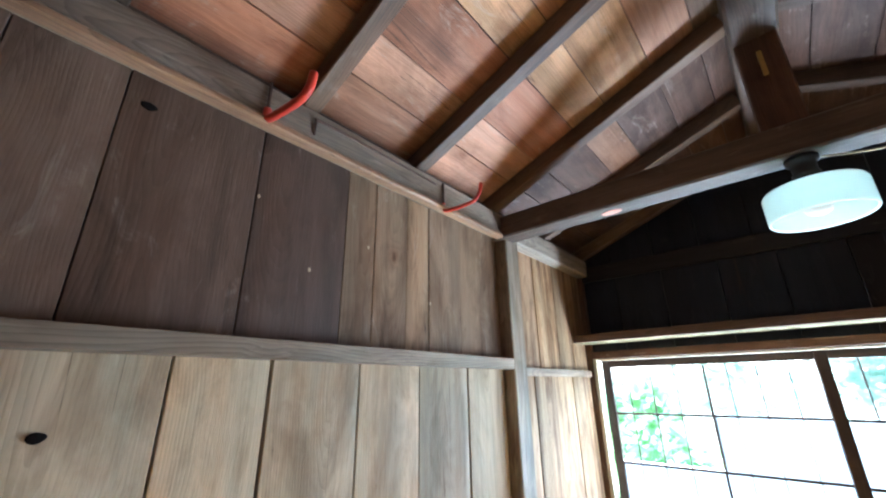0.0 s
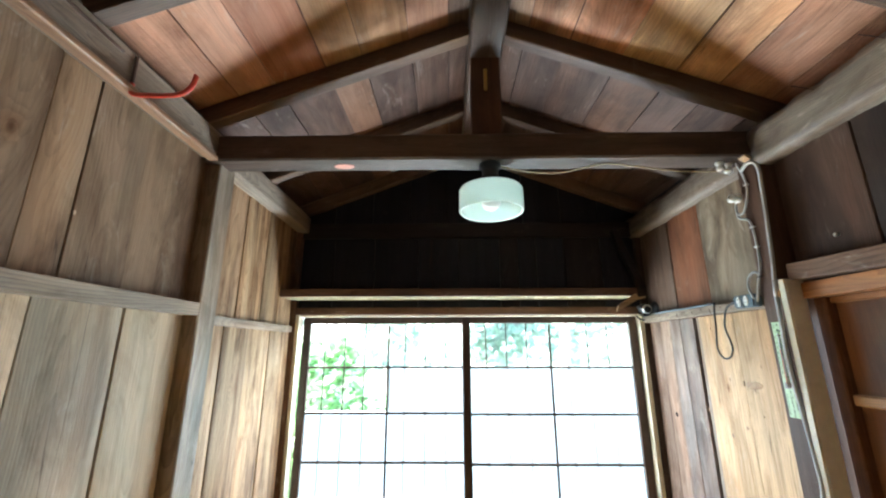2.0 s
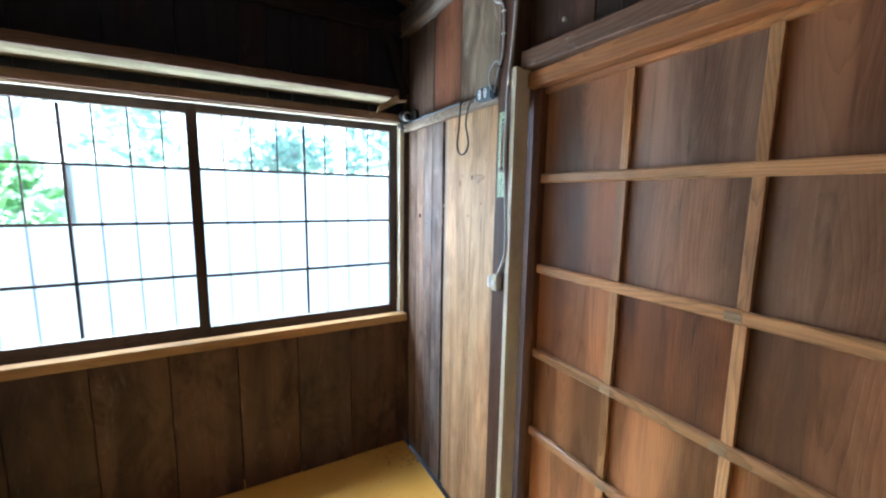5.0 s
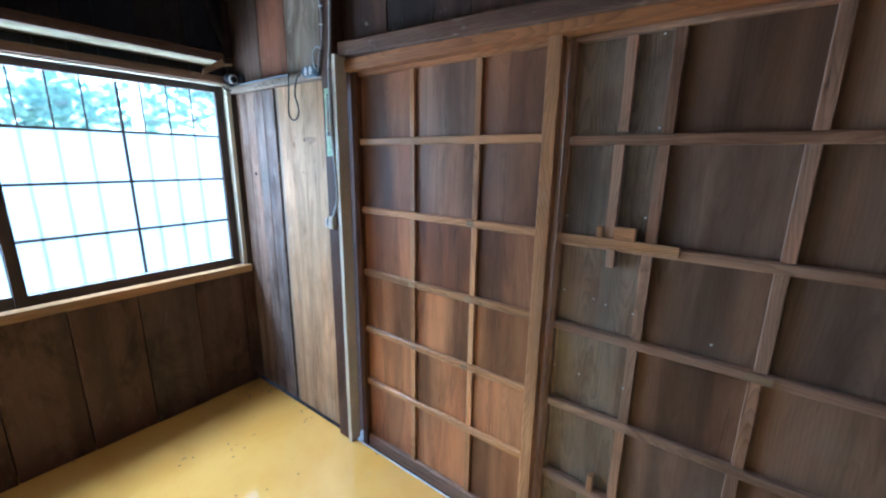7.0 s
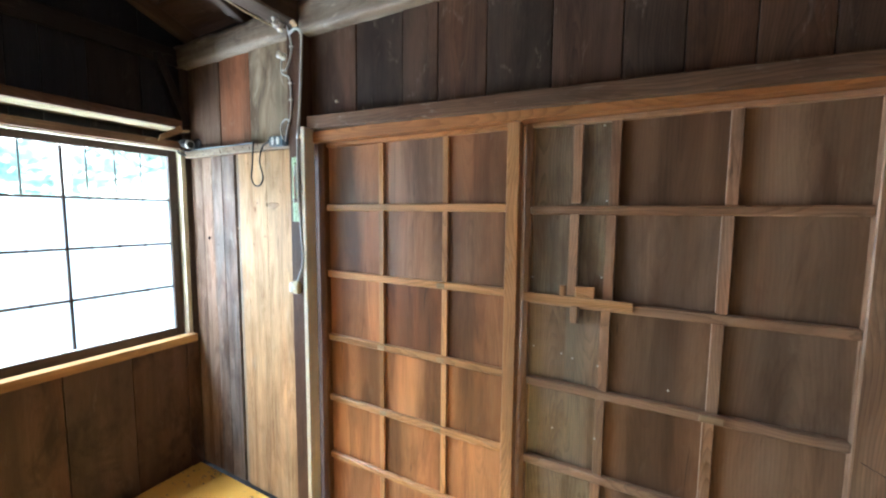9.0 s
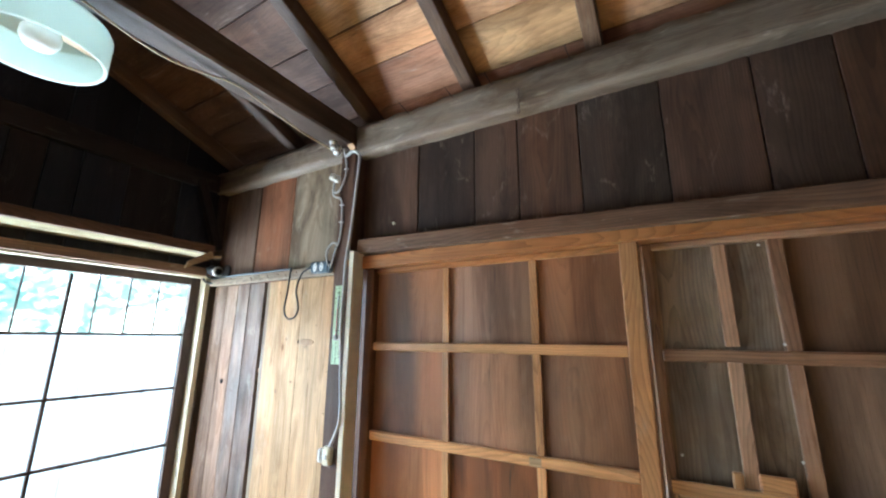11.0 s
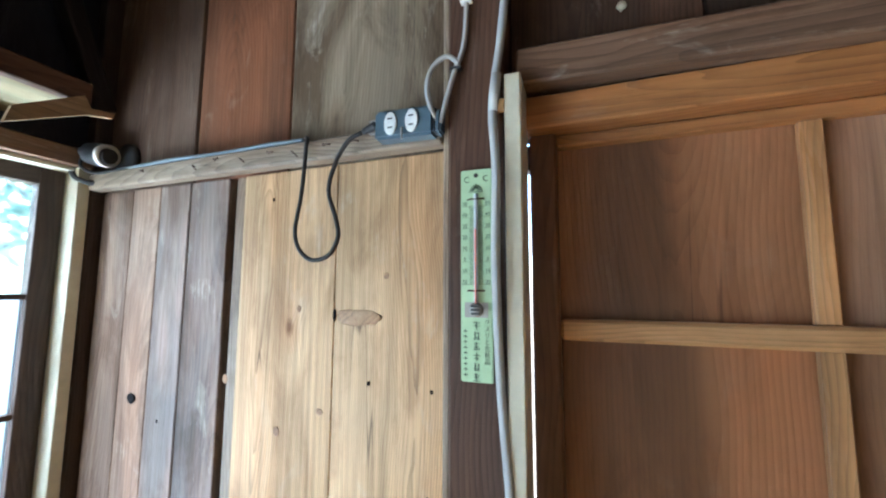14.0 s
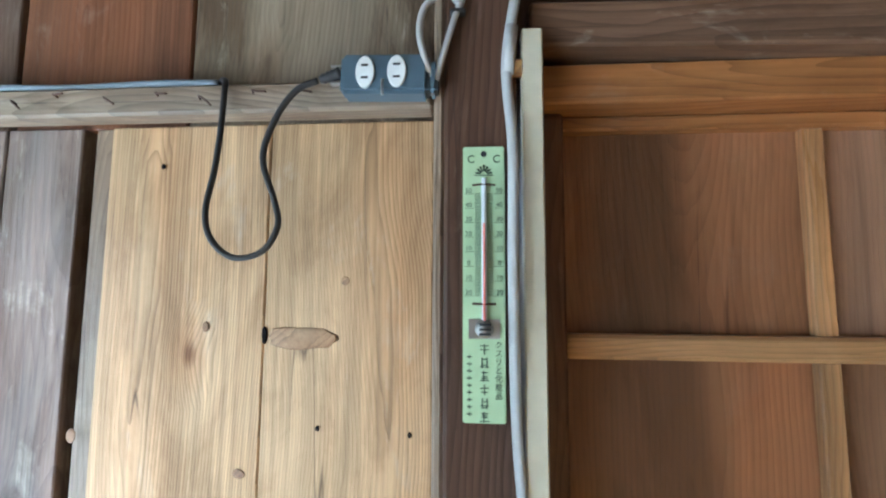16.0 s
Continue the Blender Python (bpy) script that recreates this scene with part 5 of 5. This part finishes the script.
# ---- outside ----
def leaf_cloud(name, boxes_, count, size, mat, seed, parent=None, droop=0.5):
    """Many small folded leaves inside uneven clumps."""
    r = random.Random(seed)
    verts, faces = [], []
    for _ in range(count):
        cx, cy, cz, rx, ry, rz = r.choice(boxes_)
        while True:
            u = Vector((r.uniform(-1, 1), r.uniform(-1, 1), r.uniform(-1, 1)))
            if 0.15 < u.length < 1:
                break
        c = Vector((cx + u.x * rx, cy + u.y * ry, cz + u.z * rz))
        a = Euler((r.uniform(-1.1, 1.1), r.uniform(-1.1, 1.1), r.uniform(0, 6.28))).to_matrix()
        ln = size * r.uniform(0.6, 1.25)
        w = ln * 0.30
        base_i = len(verts)
        for q in ((0, 0, 0), (w, ln * 0.35, -w * droop), (w * 0.7, ln * 0.72, -w * droop), (0, ln, -ln * 0.12), (-w * 0.7, ln * 0.72, -w * droop), (-w, ln * 0.35, -w * droop), (0, ln * 0.5, 0)):
            verts.append(c + a @ Vector(q))
        for f in ((0, 1, 6), (1, 2, 6), (2, 3, 6), (3, 4, 6), (4, 5, 6), (5, 0, 6)):
            faces.append(tuple(base_i + k for k in f))
    me = bpy.data.meshes.new(name)
    me.from_pydata([tuple(v) for v in verts], [], faces)
    me.materials.append(mat)
    ob = new(name, me)
    if parent:
        ob.parent = parent
        ob.location = -home(parent)
    return ob


def shrub(at, clumps, count, size, seed, flowers=0):
    s = base("shrub", at, "leafy green garden shrub with pale flowers" if flowers else "leafy green garden shrub", "shrub", "shrubs outside the window")
    r = random.Random(seed)
    bm = bmesh.new()
    for c in clumps:
        tube(bm, [at, (at[0] * 0.6 + c[0] * 0.4, at[1] * 0.6 + c[1] * 0.4, (at[2] + c[2]) / 2 - 0.1), (c[0], c[1], c[2])], 0.012, 6, 4)
    part("stems", bm, P_TRUNK, s)
    leaf_cloud("leaves", clumps, count, size, L_NEAR, seed, s)
    if flowers:
        tagged(leaf_cloud("flowers", [(c[0], c[1] - 0.1, c[2] + 0.1, c[3], c[4], c[5]) for c in clumps], flowers, 0.04, L_FLOWER, seed + 1, s), kind="stuff")


shrub((-0.9, 4.0, -0.5), [(-1.2, 4.1, 1.0, 0.5, 0.35, 0.45), (-0.7, 3.9, 0.9, 0.5, 0.35, 0.4), (-0.25, 4.1, 0.75, 0.45, 0.35, 0.4), (-0.9, 4.3, 1.35, 0.5, 0.3, 0.35), (-1.6, 4.4, 0.9, 0.5, 0.3, 0.6)], 1500, 0.12, 11, 260)
shrub((1.0, 4.4, -0.5), [(0.6, 4.5, 0.6, 0.6, 0.35, 0.5), (1.2, 4.6, 0.7, 0.6, 0.35, 0.5), (1.7, 4.5, 0.6, 0.6, 0.35, 0.5)], 800, 0.12, 12, 60)


def tree(at, height, r0, clumps, count, size, seed):
    t = base("tree", at, "pale barked tree with an uneven leafy crown", "tree", "trees behind the shed")
    bm = bmesh.new()
    top = (at[0] + 0.15, at[1] + 0.1, at[2] + height)
    pts = smooth_path([at, (at[0] + 0.04, at[1], at[2] + height * 0.5), top], 8)
    rings = []
    for i, p in enumerate(pts):
        r = r0 * (1 - 0.6 * i / len(pts))
        rings.append([bm.verts.new(p + Vector((math.cos(a), math.sin(a), 0)) * r) for a in [2 * math.pi * k / 12 for k in range(12)]])
    for a_, b_ in zip(rings, rings[1:]):
        for k in range(12):
            bm.faces.new((a_[k], a_[(k + 1) % 12], b_[(k + 1) % 12], b_[k]))
    part("trunk", bm, P_TRUNK, t, "pale smooth trunk", smooth=True)
    bm = bmesh.new()
    for c in clumps:
        tube(bm, [top, ((top[0] + c[0]) / 2, (top[1] + c[1]) / 2, (top[2] + c[2]) / 2 - 0.1), c[:3]], r0 * 0.25, 6, 4)
    part("limbs", bm, P_TRUNK, t)
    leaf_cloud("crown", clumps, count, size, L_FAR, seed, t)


def crown(x, y, z, seed, n=9, spread=1.1):
    r = random.Random(seed)
    return [(x + r.uniform(-spread, spread), y + r.uniform(-0.6, 0.6), z + r.uniform(-0.8, 0.9), r.uniform(0.35, 0.7), r.uniform(0.3, 0.5), r.uniform(0.3, 0.6)) for _ in range(n)]


tree((1.55, 5.0, -0.5), 3.2, 0.085, crown(1.6, 5.3, 3.6, 21), 1200, 0.15, 31)
tree((-1.6, 6.6, -0.5), 2.6, 0.09, crown(-1.6, 6.6, 2.6, 22, 12, 1.5), 1500, 0.16, 32)
tree((3.4, 7.0, -0.5), 2.6, 0.10, crown(3.2, 6.8, 2.5, 23, 12, 1.6), 1500, 0.16, 33)
tree((0.4, 7.6, -0.5), 2.4, 0.09, crown(0.4, 7.4, 2.2, 24, 12, 1.6), 1500, 0.16, 34)
tree((-4.4, 7.4, -0.5), 2.6, 0.10, crown(-4.2, 7.2, 2.3, 25, 12, 1.6), 2200, 0.17, 35)
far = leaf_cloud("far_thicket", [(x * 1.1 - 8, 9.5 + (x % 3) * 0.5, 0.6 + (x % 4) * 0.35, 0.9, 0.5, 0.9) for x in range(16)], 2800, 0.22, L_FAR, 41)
tagged(far, "far green thicket behind the trees", "thicket", kind="stuff")
low = leaf_cloud("undergrowth", [(x * 0.5 - 4, 5.4 + (x % 3) * 0.4, -0.1, 0.5, 0.5, 0.6) for x in range(17)], 3500, 0.14, L_NEAR, 42)
tagged(low, "low green undergrowth outside", "undergrowth", kind="stuff")

# ---- litter on the floor ----
litter_rng = random.Random(12)
bm = bmesh.new()
for cx, cy, spread, count in ((1.29, 2.36, 0.045, 26), (1.20, 2.44, 0.08, 14), (0.76, 2.13, 0.02, 4), (0.94, 2.02, 0.03, 5), (1.27, 2.0, 0.05, 8), (0.45, 1.7, 0.5, 30)):
    for i in range(count):
        x, y = cx + litter_rng.gauss(0, spread), cy + litter_rng.gauss(0, spread)
        x, y = min(max(x, -0.45), 1.318), min(y, 2.52)
        a = litter_rng.uniform(0, 6.28)
        l, w = litter_rng.uniform(0.003, 0.010), litter_rng.uniform(0.0015, 0.004)
        ux, uy = math.cos(a), math.sin(a)
        pts = [(x - ux * l, y - uy * l, 0.0006), (x + uy * w, y - ux * w, 0.0030), (x + ux * l, y + uy * l, 0.0006), (x - uy * w, y + ux * w, 0.0018)]
        bm.faces.new([bm.verts.new(p) for p in pts])
        bm.faces.new([bm.verts.new((p[0], p[1], 0.0003)) for p in reversed(pts)])
tagged(part("dry_litter", bm, W_LINTEL), "crumbs and dry leaf bits on the yellow floor", "litter", kind="stuff")
